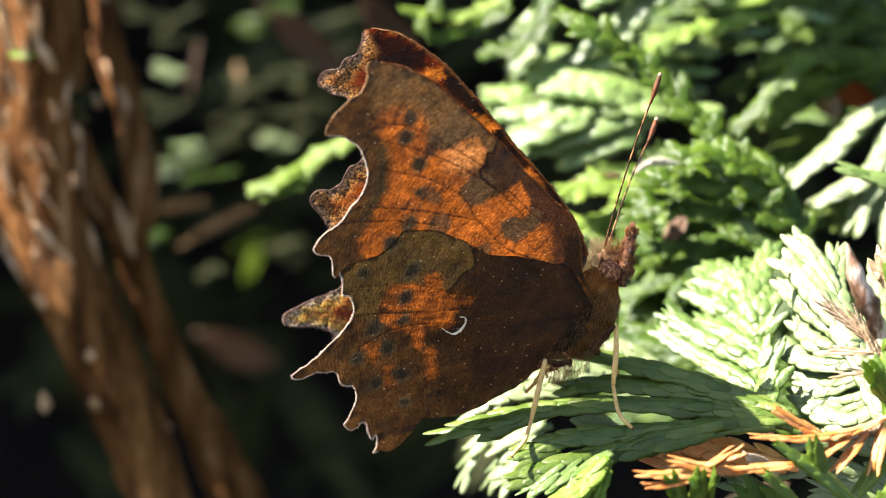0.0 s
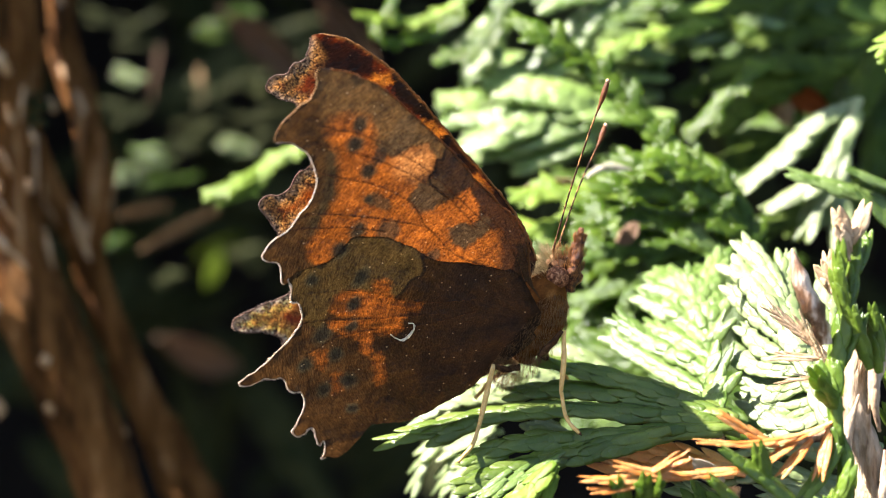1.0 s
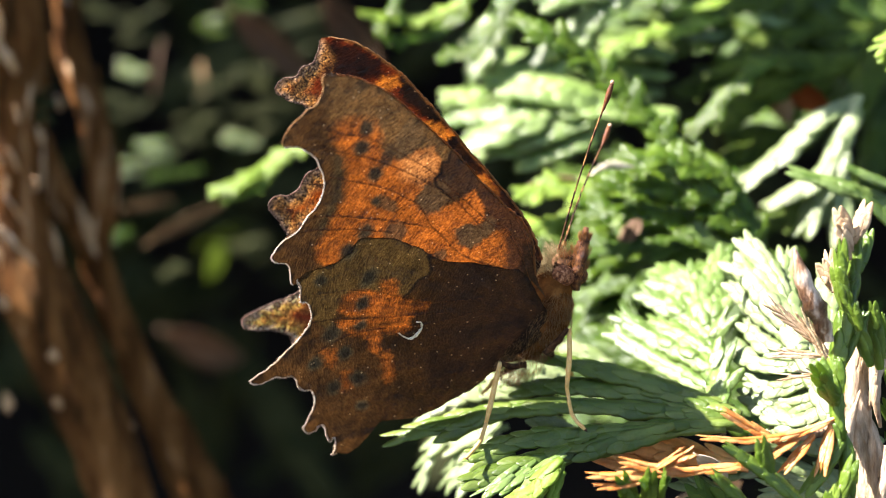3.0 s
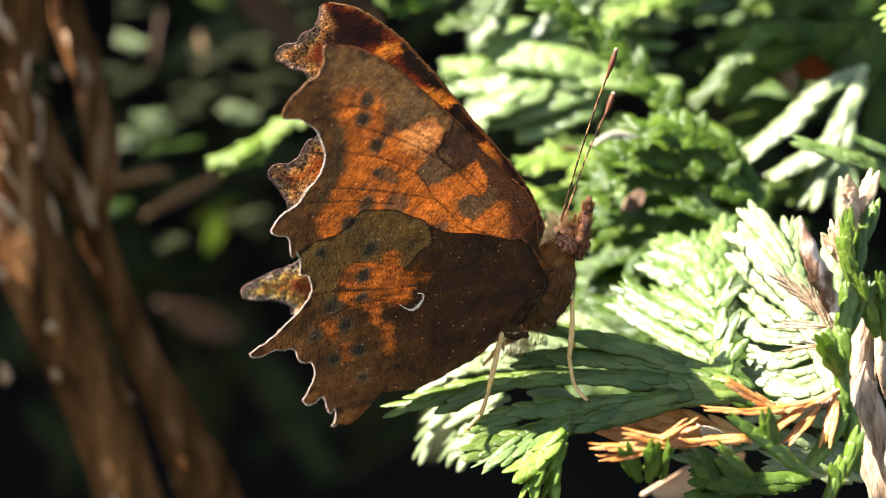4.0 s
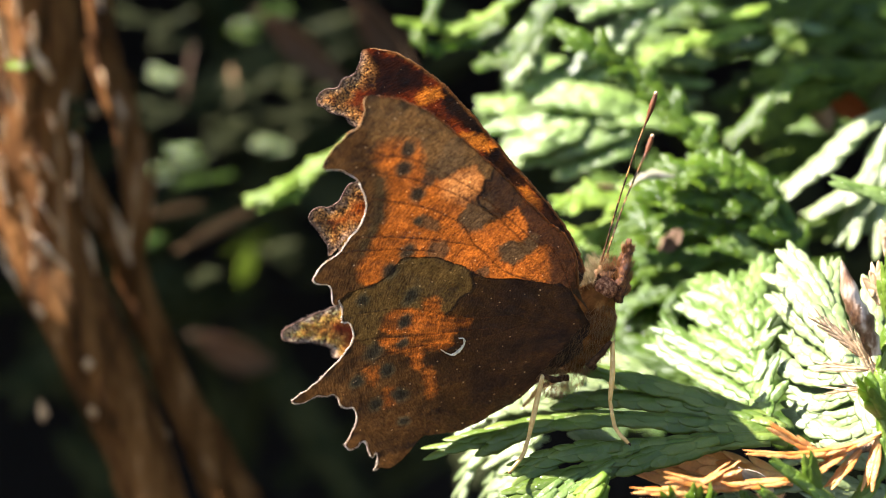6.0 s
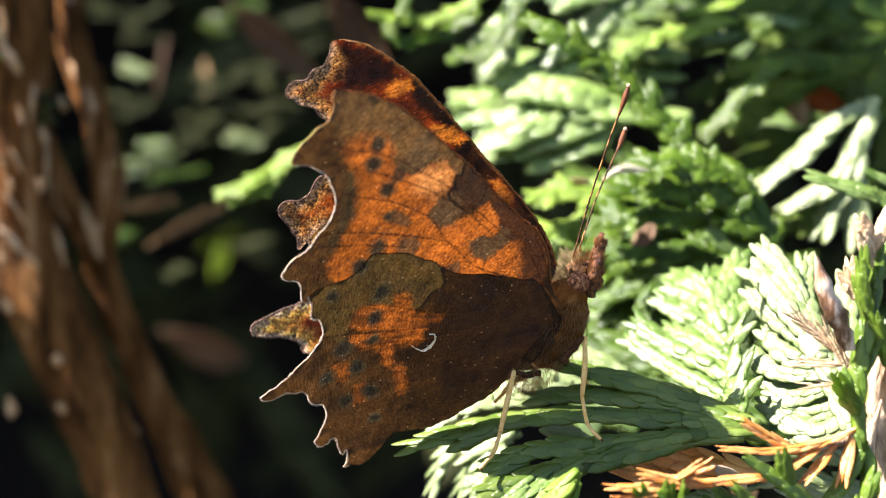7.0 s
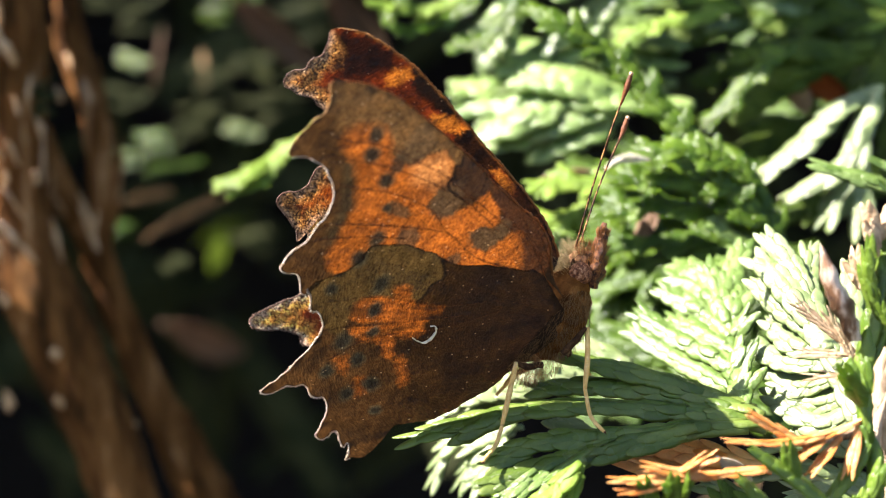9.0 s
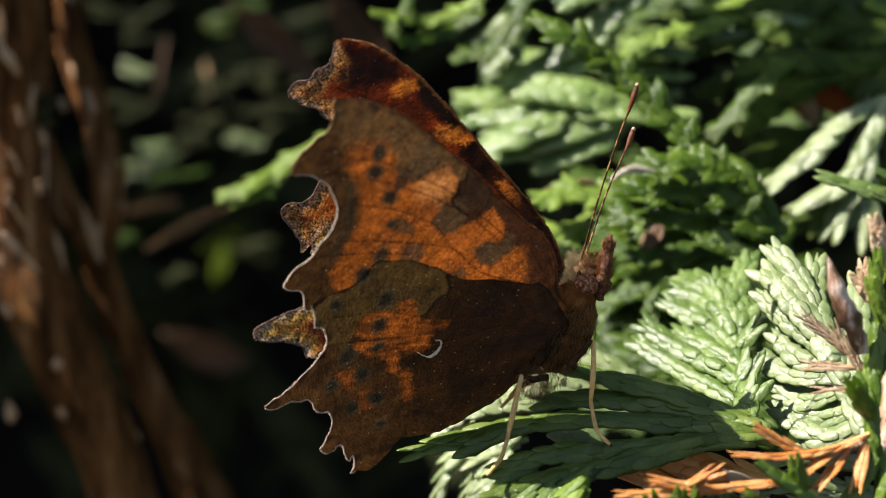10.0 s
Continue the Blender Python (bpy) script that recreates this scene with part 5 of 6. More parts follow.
FAR_HIND_INNER = [(-9.87, 4.59), (-10.35, 4.46), (-10, 3.92), (-9.28, 3.49), (-8.48, 3.26), (-7.54, 2.96), (-6.48, 2.06), (-4.68, 1.2), (-3.03, 0.27), (-0.98, -0.25)]
# dark spots and grey patches of the pattern: place, half sizes
SPOTS = [((4.31, 11.01), 0.26, 0.24), ((3.54, 10.82), 0.31, 0.27), ((2.81, 9.79), 0.33, 0.24), ((1.7, 9.15), 0.16, 0.16), ((0.31, 8.83), 0.4, 0.24), ((-0.85, 8.96), 0.35, 0.27), ((-2.75, 7.21), 0.33, 0.22), ((-3.74, 6.76), 0.28, 0.19),
         ((-4.66, 7.6), 0.4, 0.3), ((-5.25, 6.62), 0.31, 0.24), ((-6.31, 7.48), 0.33, 0.24), ((-6.14, 5.51), 0.31, 0.3), ((-7.02, 6.18), 0.33, 0.24), ((-7.31, 4.67), 0.23, 0.24), ((-1.54, 7.62), 0.47, 0.24), ((-2.56, 9.26), 0.28, 0.22)]
GREYS = [((3.66, 9.68), 0.52, 0.24), ((1.82, 8.71), 0.33, 0.54), ((0.84, 7.74), 0.56, 0.43), ((2.95, 7.19), 0.85, 0.59), ((2.03, 5.06), 0.52, 0.59), ((2.62, 4.57), 0.56, 0.3), ((4.58, 9.3), 0.85, 0.49), ((0.66, 5.57), 0.42, 0.24)]
# outlines of the fields of the pattern
FORE_ORANGE = [(4.06, 12.09), (4.46, 11.61), (4.65, 10.72), (4.25, 10.3), (3.73, 10.17), (3.68, 9.24), (4.3, 8.82), (4.76, 8.26), (4.36, 7.68), (3.67, 7.45), (3.15, 7.82), (2.46, 7.82), (2.28, 7.24), (2.47, 6.71),
               (2.94, 6.33), (3.54, 6.08), (3.92, 5.82), (3.25, 4.91), (2.7, 4.9), (2.49, 5.41), (2.01, 5.55), (1.58, 5.19), (1.54, 4.63), (2.11, 4.39), (2.73, 4.1), (2.83, 3.87), (2.16, 3.36), (1.39, 3.05),
               (0.95, 4.15), (0.56, 5.06), (0.54, 6.37), (0.4, 7.59), (-0.22, 8.79), (-1.25, 9.05), (-1.88, 9.32), (-1.78, 9.87), (-1.26, 10.17), (-0.55, 10.15), (0.16, 10.23), (1.31, 10.3), (2.14, 10.68), (3.01, 11.18),
               (3.13, 11.54), (3.48, 12.03)]
PALE = [(3.81, 9.13), (4.34, 8.84), (4.8, 8.28), (4.38, 7.64), (3.65, 7.38), (3.18, 7.89), (3.18, 8.78)]
APEX = [(5.31, 13.48), (5.8, 12.56), (5.82, 10.6), (5.33, 8.7), (4.93, 7.33), (4.56, 7.38), (4.3, 7.65), (4.7, 8.22), (4.26, 8.8), (3.68, 9.24), (4.22, 10.36), (4.42, 11.59), (3.93, 12.27), (4.52, 12.87)]
INNER = [(4.97, 7.35), (4.76, 7.49), (4.49, 7.39), (4.34, 7.62), (3.9, 7.45), (3.58, 7.47), (3.22, 6.62), (3.39, 5.94), (4.1, 5.82), (4.34, 5.91)]
BASAL = [(4.34, 5.91), (3.99, 5.76), (3.25, 4.91), (2.73, 4.1), (2.18, 3.31), (1.32, 3), (1.65, 1.55), (2.88, 2.47), (3.62, 3.48), (4.12, 5.12)]
MARGIN_BAND = [(2.85, 11.69), (2.99, 11.17), (2.14, 10.68), (1.31, 10.3), (0.43, 10.27), (-0.43, 10.21), (-0.79, 10.32), (-0.36, 10.68), (0.51, 10.72), (1.55, 10.98), (2.23, 11.35)]
OLIVE = [(-2.98, 10.07), (-2.21, 9.89), (-1.81, 9.36), (-1.3, 9.07), (-0.58, 8.9), (-0.04, 8.79), (0.31, 8.32), (0.59, 7.7), (0.62, 7.07), (0.66, 6.44), (0.48, 5.99), (-0.04, 5.53), (-0.36, 5.5), (-0.8, 5.78),
         (-1.24, 5.77), (-1.7, 5.87), (-1.62, 6.23), (-1.18, 6.43), (-1.26, 6.84), (-1.48, 7.05), (-1.92, 6.86), (-2.1, 7.36), (-2.52, 7.91), (-3.03, 8.1), (-4.5, 7.74), (-4.5, 8.4), (-4.2, 8.77), (-3.82, 9.42)]
HIND_ORANGE = [(-1.93, 6.8), (-1.48, 7.05), (-1.26, 6.84), (-1.18, 6.43), (-1.63, 6.26), (-1.82, 5.75), (-1.56, 4.81), (-1.95, 4.77), (-2.29, 5.08), (-2.66, 5.11), (-2.92, 4.85), (-3.29, 5.09), (-3.67, 5.82), (-4.13, 5.64),
               (-4.49, 5.44), (-4.74, 5.48), (-4.67, 5.68), (-4.17, 6.05), (-4.1, 6.51), (-4.38, 6.89), (-4.33, 7.31), (-3.98, 7.58), (-3.62, 7.44), (-3.5, 7.84), (-3.05, 8.09), (-2.55, 7.89), (-2.1, 7.36)]
HIND_DABS = [[(-5.58, 7.5), (-5.31, 7.09), (-5.66, 6.79), (-6.18, 6.78), (-5.98, 7.12)], [(-6.23, 6.27), (-6.01, 5.93), (-6.73, 5.56), (-6.94, 5.8)], [(-4.62, 5.28), (-4.39, 5.09), (-4.68, 4.74), (-5.43, 4.23), (-5.81, 4.34), (-5.07, 4.87)]]
# dark lines
FORE_LINE = [(5.27, 7.41), (5.01, 7.47), (4.8, 7.51), (4.49, 7.39), (4.37, 7.61), (3.96, 7.43), (3.56, 7.51), (3.35, 7.21), (3.21, 6.57)]
FORE_NOTCH = [(4.26, 5.86), (3.98, 5.8), (3.45, 5.92), (3.23, 6.23)]
HIND_LINE = [(0.44, 5.94), (-0.06, 5.52), (-0.36, 5.5), (-0.8, 5.78), (-1.24, 5.77), (-1.7, 5.87)]
FORE_VEINS = [[(3.6, 12.33), (3.63, 11.98), (3.95, 11.09), (3.99, 9.11), (3.77, 7.45), (3.35, 5.91), (2.82, 4.15)],
              [(2.9, 12.09), (3.09, 11.12), (3.33, 10.08), (3.41, 8.96), (3.34, 7.72), (3.24, 6.5), (2.62, 4.7)],
              [(1.82, 11.33), (1.98, 10.69), (2.33, 9.52), (2.44, 8.57), (2.38, 7.51), (1.78, 6.62), (1.55, 5.99)],
              [(-0.04, 10.93), (0.47, 10.02), (1.01, 8.79), (1.3, 7.77), (1.71, 6.58), (1.55, 5.99), (1.22, 5.11), (1.13, 4.15), (1.42, 2.36)],
              [(-1.36, 11.48), (-0.87, 10.99), (-0.35, 10.18), (0.32, 9.1), (0.8, 7.82)],
              [(4.31, 5.86), (4.06, 5.01), (3.67, 3.91), (3.17, 3.08), (2.29, 2.14)],
              [(3.4, 5), (3.03, 3.88), (2.41, 2.84), (1.31, 1.61)]]
HIND_VEINS = [[(-3.29, 9.18), (-2.52, 8.04), (-1.93, 6.8), (-1.75, 5.85), (-1.29, 4.51), (-0.28, 2.95)],
              [(-4.6, 8.61), (-3.88, 7.64), (-3.17, 6.44), (-2.42, 5.27), (-1.4, 3.63)],
              [(-5.78, 7.71), (-4.28, 6.81), (-3.39, 5.63), (-2.31, 4.18), (-0.77, 2.65)]]
# upper side of the far forewing: dark and orange fields from the tip to the root
TIP_DARK = [(5.45, 13.06), (6.13, 11.89), (6.1, 10.71), (5.41, 10.49), (4.71, 11.18), (3.94, 11.57), (3.75, 12.05), (4.75, 12.46)]
TIP_ORANGE = [(4.87, 10.63), (5.56, 10.43), (5.98, 9.99), (5.6, 9.59), (4.97, 9.87), (4.47, 10.27)]
MID_DARK = [(6.05, 9.9), (5.93, 9.18), (5.45, 8.01), (5.09, 7.37), (4.85, 7.82), (4.9, 8.51), (5.02, 9.23), (5.45, 9.56)]
MID_ORANGE = [(4.49, 8.29), (4.85, 7.82), (5.06, 7.27), (4.79, 6.73), (4.3, 6.93), (3.99, 7.48), (3.99, 8.15)]
ROOT_DARK = [(4.79, 6.73), (4.24, 5.34), (3.91, 4.88), (3.51, 5.19), (3.63, 5.94), (3.92, 6.9), (4.3, 6.93)]
ROOT_ORANGE = [(3.64, 5.11), (3.91, 4.75), (3.57, 3.74), (3.09, 3.72), (3.21, 4.47)]
COMMA = [(-3.33, 5.18), (-3.39, 4.9), (-3.34, 4.58), (-3.01, 4.45), (-2.67, 4.46), (-2.45, 4.61), (-2.52, 4.81)]


def outlined(u, v, outlines, wob, edge):
    """How much each point lies within the given outlines, 0 to 1: wob moves the border, edge is its softness."""
    best = np.full_like(u, -9.0)
    for poly in outlines:
        gap = np.full_like(u, 99.0)
        inside = np.zeros(len(u), bool)
        for (ax, ay), (bx, by) in zip(poly, poly[1:] + poly[:1]):
            k = np.clip(((u - ax) * (bx - ax) + (v - ay) * (by - ay)) / ((bx - ax) ** 2 + (by - ay) ** 2), 0, 1)
            gap = np.minimum(gap, np.hypot(u - ax - k * (bx - ax), v - ay - k * (by - ay)))
            if abs(by - ay) > 1e-9:
                inside ^= ((ay > v) != (by > v)) & (u < (bx - ax) * (v - ay) / (by - ay) + ax)
        best = np.maximum(best, np.where(inside, gap, -gap))
    return np.clip((best + wob) / edge + 0.5, 0, 1)


def along_line(u, v, line, wide):
    gap = np.full_like(u, 99.0)
    for (ax, ay), (bx, by) in zip(line, line[1:]):
        k = np.clip(((u - ax) * (bx - ax) + (v - ay) * (by - ay)) / ((bx - ax) ** 2 + (by - ay) ** 2), 0, 1)
        gap = np.minimum(gap, np.hypot(u - ax - k * (bx - ax), v - ay - k * (by - ay)))
    return np.clip((wide - gap) / (0.6 * wide) + 0.5, 0, 1)


def fields(u, v, spots, wob, edge):
    """How much each point lies in the given oval fields, 0 to 1, with uneven edges."""
    best = np.zeros_like(u)
    for (a, b), ra, rb in spots:
        d = np.sqrt(((u - a) / ra) ** 2 + ((v - b) / rb) ** 2) + wob
        best = np.maximum(best, np.clip((1 - d) / edge + 0.5, 0, 1))
    return best


def wing(name, fore, upper, costa, margin, inner, parent, label):
    """One wing as a single membrane with raised veins and a frayed fringe, in the body's space, hinged on the x axis.
    upper: the far wing, whose upper side is seen."""
    ctrl = costa + margin + inner
    pts = smooth([Vector((*p, 0)) for p in ctrl + ctrl[:1]], 640)[:-1]
    edge = np.array([(p.x + 0.022 * noise.noise((p.x * 4.1, p.y * 4.1, 1)) + 0.012 * noise.noise((p.x * 13, p.y * 13, 4)),
                      p.y + 0.022 * noise.noise((p.x * 4.1, p.y * 4.1, 9)) + 0.012 * noise.noise((p.x * 13, p.y * 13, 7))) for p in pts])
    lo, hi, step = edge.min(0), edge.max(0), 0.065 if upper else 0.05
    gx, gy = np.meshgrid(np.arange(lo[0], hi[0], step), np.arange(lo[1], hi[1], step * 0.866))
    gx = gx + (np.arange(gx.shape[0]) % 2)[:, None] * step * 0.5
    p = np.stack([gx.ravel(), gy.ravel()], 1)
    inside = np.zeros(len(p), bool)
    near = np.full(len(p), 9.0)
    for (ax, ay), (bx, by) in zip(edge, np.roll(edge, -1, 0)):
        crosses = (ay > p[:, 1]) != (by > p[:, 1])
        if abs(by - ay) > 1e-9:
            inside ^= crosses & (p[:, 0] < (bx - ax) * (p[:, 1] - ay) / (by - ay) + ax)
        near = np.minimum(near, np.hypot(p[:, 0] - ax, p[:, 1] - ay))
    kept = inside & (near > step * 0.55)
    from_edge = np.r_[np.zeros(len(edge)), near[kept]]
    both = np.r_[edge, p[kept]]
    loop = [(i, (i + 1) % len(edge)) for i in range(len(edge))]
    from mathutils.geometry import delaunay_2d_cdt
    flat, _, tris, source, _, _ = delaunay_2d_cdt([Vector(q) for q in both.tolist()], loop, [], 1, 1e-6)
    u, v = np.array([q.x for q in flat]), np.array([q.y for q in flat])
    from_edge = np.array([from_edge[s[0]] if s else 0.0 for s in source])
    ns = lambda f, k: np.array([noise.noise((x * f, y * f, k)) for x, y in zip(u, v)])
    n1, n2, n3, n4 = ns(0.9, 3.0), ns(2.6, 5.0), ns(7.0, 8.0), ns(17.0, 2.0)
    ang, rad = np.arctan2(v, u), np.hypot(u, v)
    veins = FORE_VEINS if fore else HIND_VEINS
    on_vein = np.zeros_like(u)
    for line in veins:
        on_vein = np.maximum(on_vein, along_line(u, v, [(q.x, q.y) for q in smooth([Vector((*q, 0)) for q in line], 16)], 0.035 + 0.012 * n3))
    # the membrane dips between the veins and curls at its ragged edge
    inward = 0.63 * np.clip((u - 2.0) / 3.6, 0, 2) ** 2
    curl = 0.05 * np.clip(1 - from_edge / 0.5, 0, 1) ** 2 * n2
    out = 0.09 * n1 + 0.035 * n2 + 0.012 * n3 + 0.04 * np.sin(ang * 26.0) * np.clip(v / 8, 0, 1) - inward + curl + 0.02 * on_vein + (0.0 if fore else 0.022)
    sign = -1.0 if upper else 1.0
    verts = [(x * MM, y * MM, z * sign * MM) for x, y, z in zip(u, v, out)]
    faces = [tuple(t) if not upper else tuple(reversed(t)) for t in tris]
    ob = mesh_object(name, verts, faces, M_WING, parent, label)

    def paint(base, cover, colour):
        return base * (1 - cover[:, None]) + np.asarray(colour) * cover[:, None]

    wob = 0.16 * n2 + 0.16 * n3 + 0.10 * n4
    shake = 0.05 * n2 + 0.06 * n3 + 0.05 * n4
    grit = np.clip(1 + 0.16 * n2 + 0.18 * n3 + 0.22 * n4, 0.3, 1.8)[:, None]
    if upper:
        col = np.tile((0.20, 0.032, 0.005) if fore else (0.42, 0.060, 0.008), (len(u), 1))
        ragged = 0.10 * n2 + 0.16 * n3 + 0.10 * n4
        if fore:
            col = paint(col, outlined(u, v, [TIP_DARK], 0.15 + ragged, 0.6), (0.022, 0.006, 0.002))
            col = paint(col, outlined(u, v, [MID_DARK], 0.12 + ragged, 0.25), (0.012, 0.006, 0.003))
            col = paint(col, outlined(u, v, [ROOT_DARK], 0.12 + ragged, 0.25), (0.026, 0.009, 0.003))
            col = paint(col, outlined(u, v, [[(4.9, 8.5), (5.0, 9.4), (4.2, 9.9), (3.9, 9.2), (4.2, 8.5)]], ragged, 0.4), (0.10, 0.020, 0.004))
            for field in (TIP_ORANGE, MID_ORANGE, ROOT_ORANGE):
                col = paint(col, outlined(u, v, [field], ragged - 0.06, 0.2), (0.78, 0.25, 0.025))
            col = paint(col, 0.8 * np.clip(1.3 - (from_edge + 0.06 * n3) / 0.11, 0, 1) * (u > 2.5) * (v < 12.5), (0.30, 0.13, 0.03))
        col = paint(col, fields(u, v, [((0.2, 9.6), 0.9, 0.8), ((-4.2, 7.6), 1.1, 0.7)], wob, 0.3), (0.022, 0.007, 0.004))
        if fore:
            col = paint(col, fields(u, v, [((-1.5, 10.2), 0.8, 0.75)], wob, 0.6), (0.50, 0.11, 0.010))
        col = paint(col, np.clip((4.6 - v + n2 * 0.4) / 1.0, 0, 1), (0.034, 0.013, 0.005))
        outer = np.clip((v - 9.0 if fore else v - 6.6) * 2, 0, 1) * np.clip((5.2 + 0.6 * (v - 13.2) - u) * 2 + 1, 0, 1)
        reach = 0.9 if fore else 1.1
        rim = np.clip(1.5 - (from_edge + 0.35 * n2 + 0.25 * n3) / reach * 1.5, 0, 1) * outer
        tip = np.clip(1.3 - (from_edge + 0.2 * n2 + 0.15 * n3) / 0.26, 0, 1) * outer
        speckle = np.clip(0.9 + 1.3 * n3 + 2.4 * n4, 0.08, 2.4)[:, None]
        col = col * (1 - rim[:, None]) + np.array((0.60, 0.29, 0.075) if fore else (0.92, 0.50, 0.11)) * speckle * rim[:, None]
        col = col * (1 - tip[:, None]) + np.array((0.50, 0.33, 0.20) if fore else (0.74, 0.54, 0.38)) * speckle * tip[:, None]
        col = paint(col, 0.9 * on_vein, (0.03, 0.010, 0.004))
        under = col * 0.8 + 0.012
    else:
        tone = np.clip(0.5 + 0.5 * n1 + 0.35 * n2 + 0.25 * n3 + 0.2 * n4, 0, 1)[:, None]
        col = np.array((0.030, 0.015, 0.005)) * (1 - tone) + np.array((0.075, 0.038, 0.011)) * tone
        skin = np.array((0.088, 0.046, 0.013)) * (1 + 0.22 * n1[:, None]) * grit
        fibre = np.array([noise.noise((a * 26, r * 0.5, 6)) for a, r in zip(ang, rad)])
        if fore:
            warm = np.clip(0.74 + 0.045 * (u + 2) + 0.35 * fields(u, v, [((2.14, 5.13), 2.4, 1.8)], 0 * u, 1.2) + 0.2 * n1 + 0.2 * fibre, 0.4, 1.35)
            og = outlined(u, v, [FORE_ORANGE], shake * 1.2 + 0.12 * fibre * (v < 4.6), 0.14 + 0.35 * np.clip((v - 9.4) / 1.6, 0, 1) + 0.4 * np.clip(4.6 - v, 0, 1))
            ax = outlined(u, v, [APEX], shake * 1.5, 0.6)
            right = np.clip((u + 2.5) / 5.0, 0, 1)[:, None]
            skin = skin * (1 - ax[:, None]) + (np.array((0.175, 0.084, 0.020)) + np.array((0.13, 0.082, 0.028)) * right) * grit * ax[:, None]
            col = col * (1 - ax[:, None]) + np.array((0.112, 0.060, 0.018)) * grit * ax[:, None]
            for field, tint in ((INNER, (0.036, 0.017, 0.007)), (BASAL, (0.050, 0.018, 0.006))):
                dk = outlined(u, v, [field], shake * 0.6, 0.14)[:, None]
                skin = skin * (1 - dk) + np.array((0.092, 0.048, 0.018)) * grit * dk
                col = col * (1 - dk) + np.array(tint) * grit * dk
            bd = outlined(u, v, [MARGIN_BAND], shake * 1.5, 0.35)
            col = paint(col, 0.8 * bd, (0.030, 0.026, 0.012))
        else:
            warm = np.clip(0.70 + 0.45 * fibre + 0.18 * n4 + 0.2 * n3, 0.2, 1.1)
            skin = skin * (1 + 0.45 * fibre[:, None]) * (1 + np.array((0.10, 0.0, -0.15)) * np.clip(3 * n1, -1, 1)[:, None])
            og = np.maximum(outlined(u, v, [HIND_ORANGE], 0.02 + shake * 1.6, 0.28) * np.clip(0.75 + 0.9 * fibre + 0.5 * n2, 0.25, 1), 0.7 * outlined(u, v, HIND_DABS, shake * 1.6, 0.4))
            ax = outlined(u, v, [OLIVE], shake * 0.5, 0.12)[:, None]
            far_in = np.clip((9.5 - np.hypot(u + 0.5, v)) / 5.0, 0, 1)[:, None]
            col = col * (1 - 0.75 * far_in)
            skin = skin * (0.84 - 0.34 * far_in) * (1 + np.array((0.10, -0.02, -0.10)) * far_in)
            skin = skin * (1 - ax) + np.array((0.080, 0.048, 0.011)) * grit * ax
            col = col * (1 - ax) + np.array((0.058, 0.038, 0.011)) * grit * ax
        fiery = np.array((0.36, 0.105, 0.012)) * warm[:, None] * (1 + 0.08 * n2[:, None] + 0.10 * n3[:, None] + 0.12 * n4[:, None])
        col = col * (1 - og[:, None]) + fiery * og[:, None]
        if fore:
            pl = (outlined(u, v, [PALE], shake, 0.6) * og)[:, None]
            col = col * (1 - 0.8 * pl) + np.array((0.60, 0.27, 0.075)) * 0.8 * pl * grit
            gr = fields(u, v, GREYS, (0.2 * n2 + 0.2 * n3 + 0.12 * n4) * 1.2, 0.3)[:, None]
            col = col * (1 - 0.8 * gr) + np.array((0.090, 0.058, 0.026)) * 0.8 * gr * grit
        dark_line = along_line(u, v, FORE_LINE if fore else HIND_LINE, 0.058 + 0.035 * n3)
        if fore:
            dark_line = np.maximum(dark_line, 0.7 * along_line(u, v, FORE_NOTCH, 0.035 + 0.03 * n3))
        halo = fields(u, v, [(q, ra * 1.25, rb * 1.25) for q, ra, rb in SPOTS], wob * 0.8, 0.6)
        core = fields(u, v, [(q, ra * 0.8, rb * 0.8) for q, ra, rb in SPOTS], wob * 0.8, 0.5)
        col = paint(col, 0.85 * halo, (0.036, 0.036, 0.020))
        col = paint(col, 0.85 * core, (0.010, 0.012, 0.009))
        col = paint(col, (0.5 if fore else 0.14) * on_vein, (0.050, 0.014, 0.003))
        col = paint(col, 0.85 * dark_line, (0.006, 0.004, 0.003))
        under = (col * 0.20 + skin) * (1 - 0.75 * dark_line[:, None]) * (1 - 0.35 * core[:, None]) * (1 - (0.15 if fore else 0.0) * on_vein[:, None])
    for nm, c in (("pattern", col), ("underside", under)):
        layer = ob.data.color_attributes.new(nm, "FLOAT_COLOR", "POINT")
        layer.data.foreach_set("color", np.c_[np.clip(c, 0.003, 1), np.ones(len(u))].astype(np.float32).ravel())
    flow = ob.data.attributes.new("flow", "FLOAT_VECTOR", "POINT")
    flow.data.foreach_set("vector", np.c_[rad * 13.0, ang * 34.0, 0 * u].astype(np.float32).ravel())

    def on_wing(x, y, lift=0.0):
        return Vector((x, y, sign * (out[int(np.argmin((u - x) ** 2 + (v - y) ** 2))] + lift)))

    def nearest(q):
        return int(np.argmin(np.hypot(edge[:, 0] - q[0], edge[:, 1] - q[1])))

    # fringe along the free margin: a thin uneven rim, set with short scales that stand outwards, longest in the notches
    rng = random.Random(len(u))
    first, last = nearest(margin[0]), nearest(margin[-1])
    radii = [0.016] * 5 if upper else ([0.013, 0.014, 0.015, 0.017] if fore else [0.020, 0.018, 0.018, 0.022])
    turn = nearest((2.2, 13.5)) if fore and not upper else first
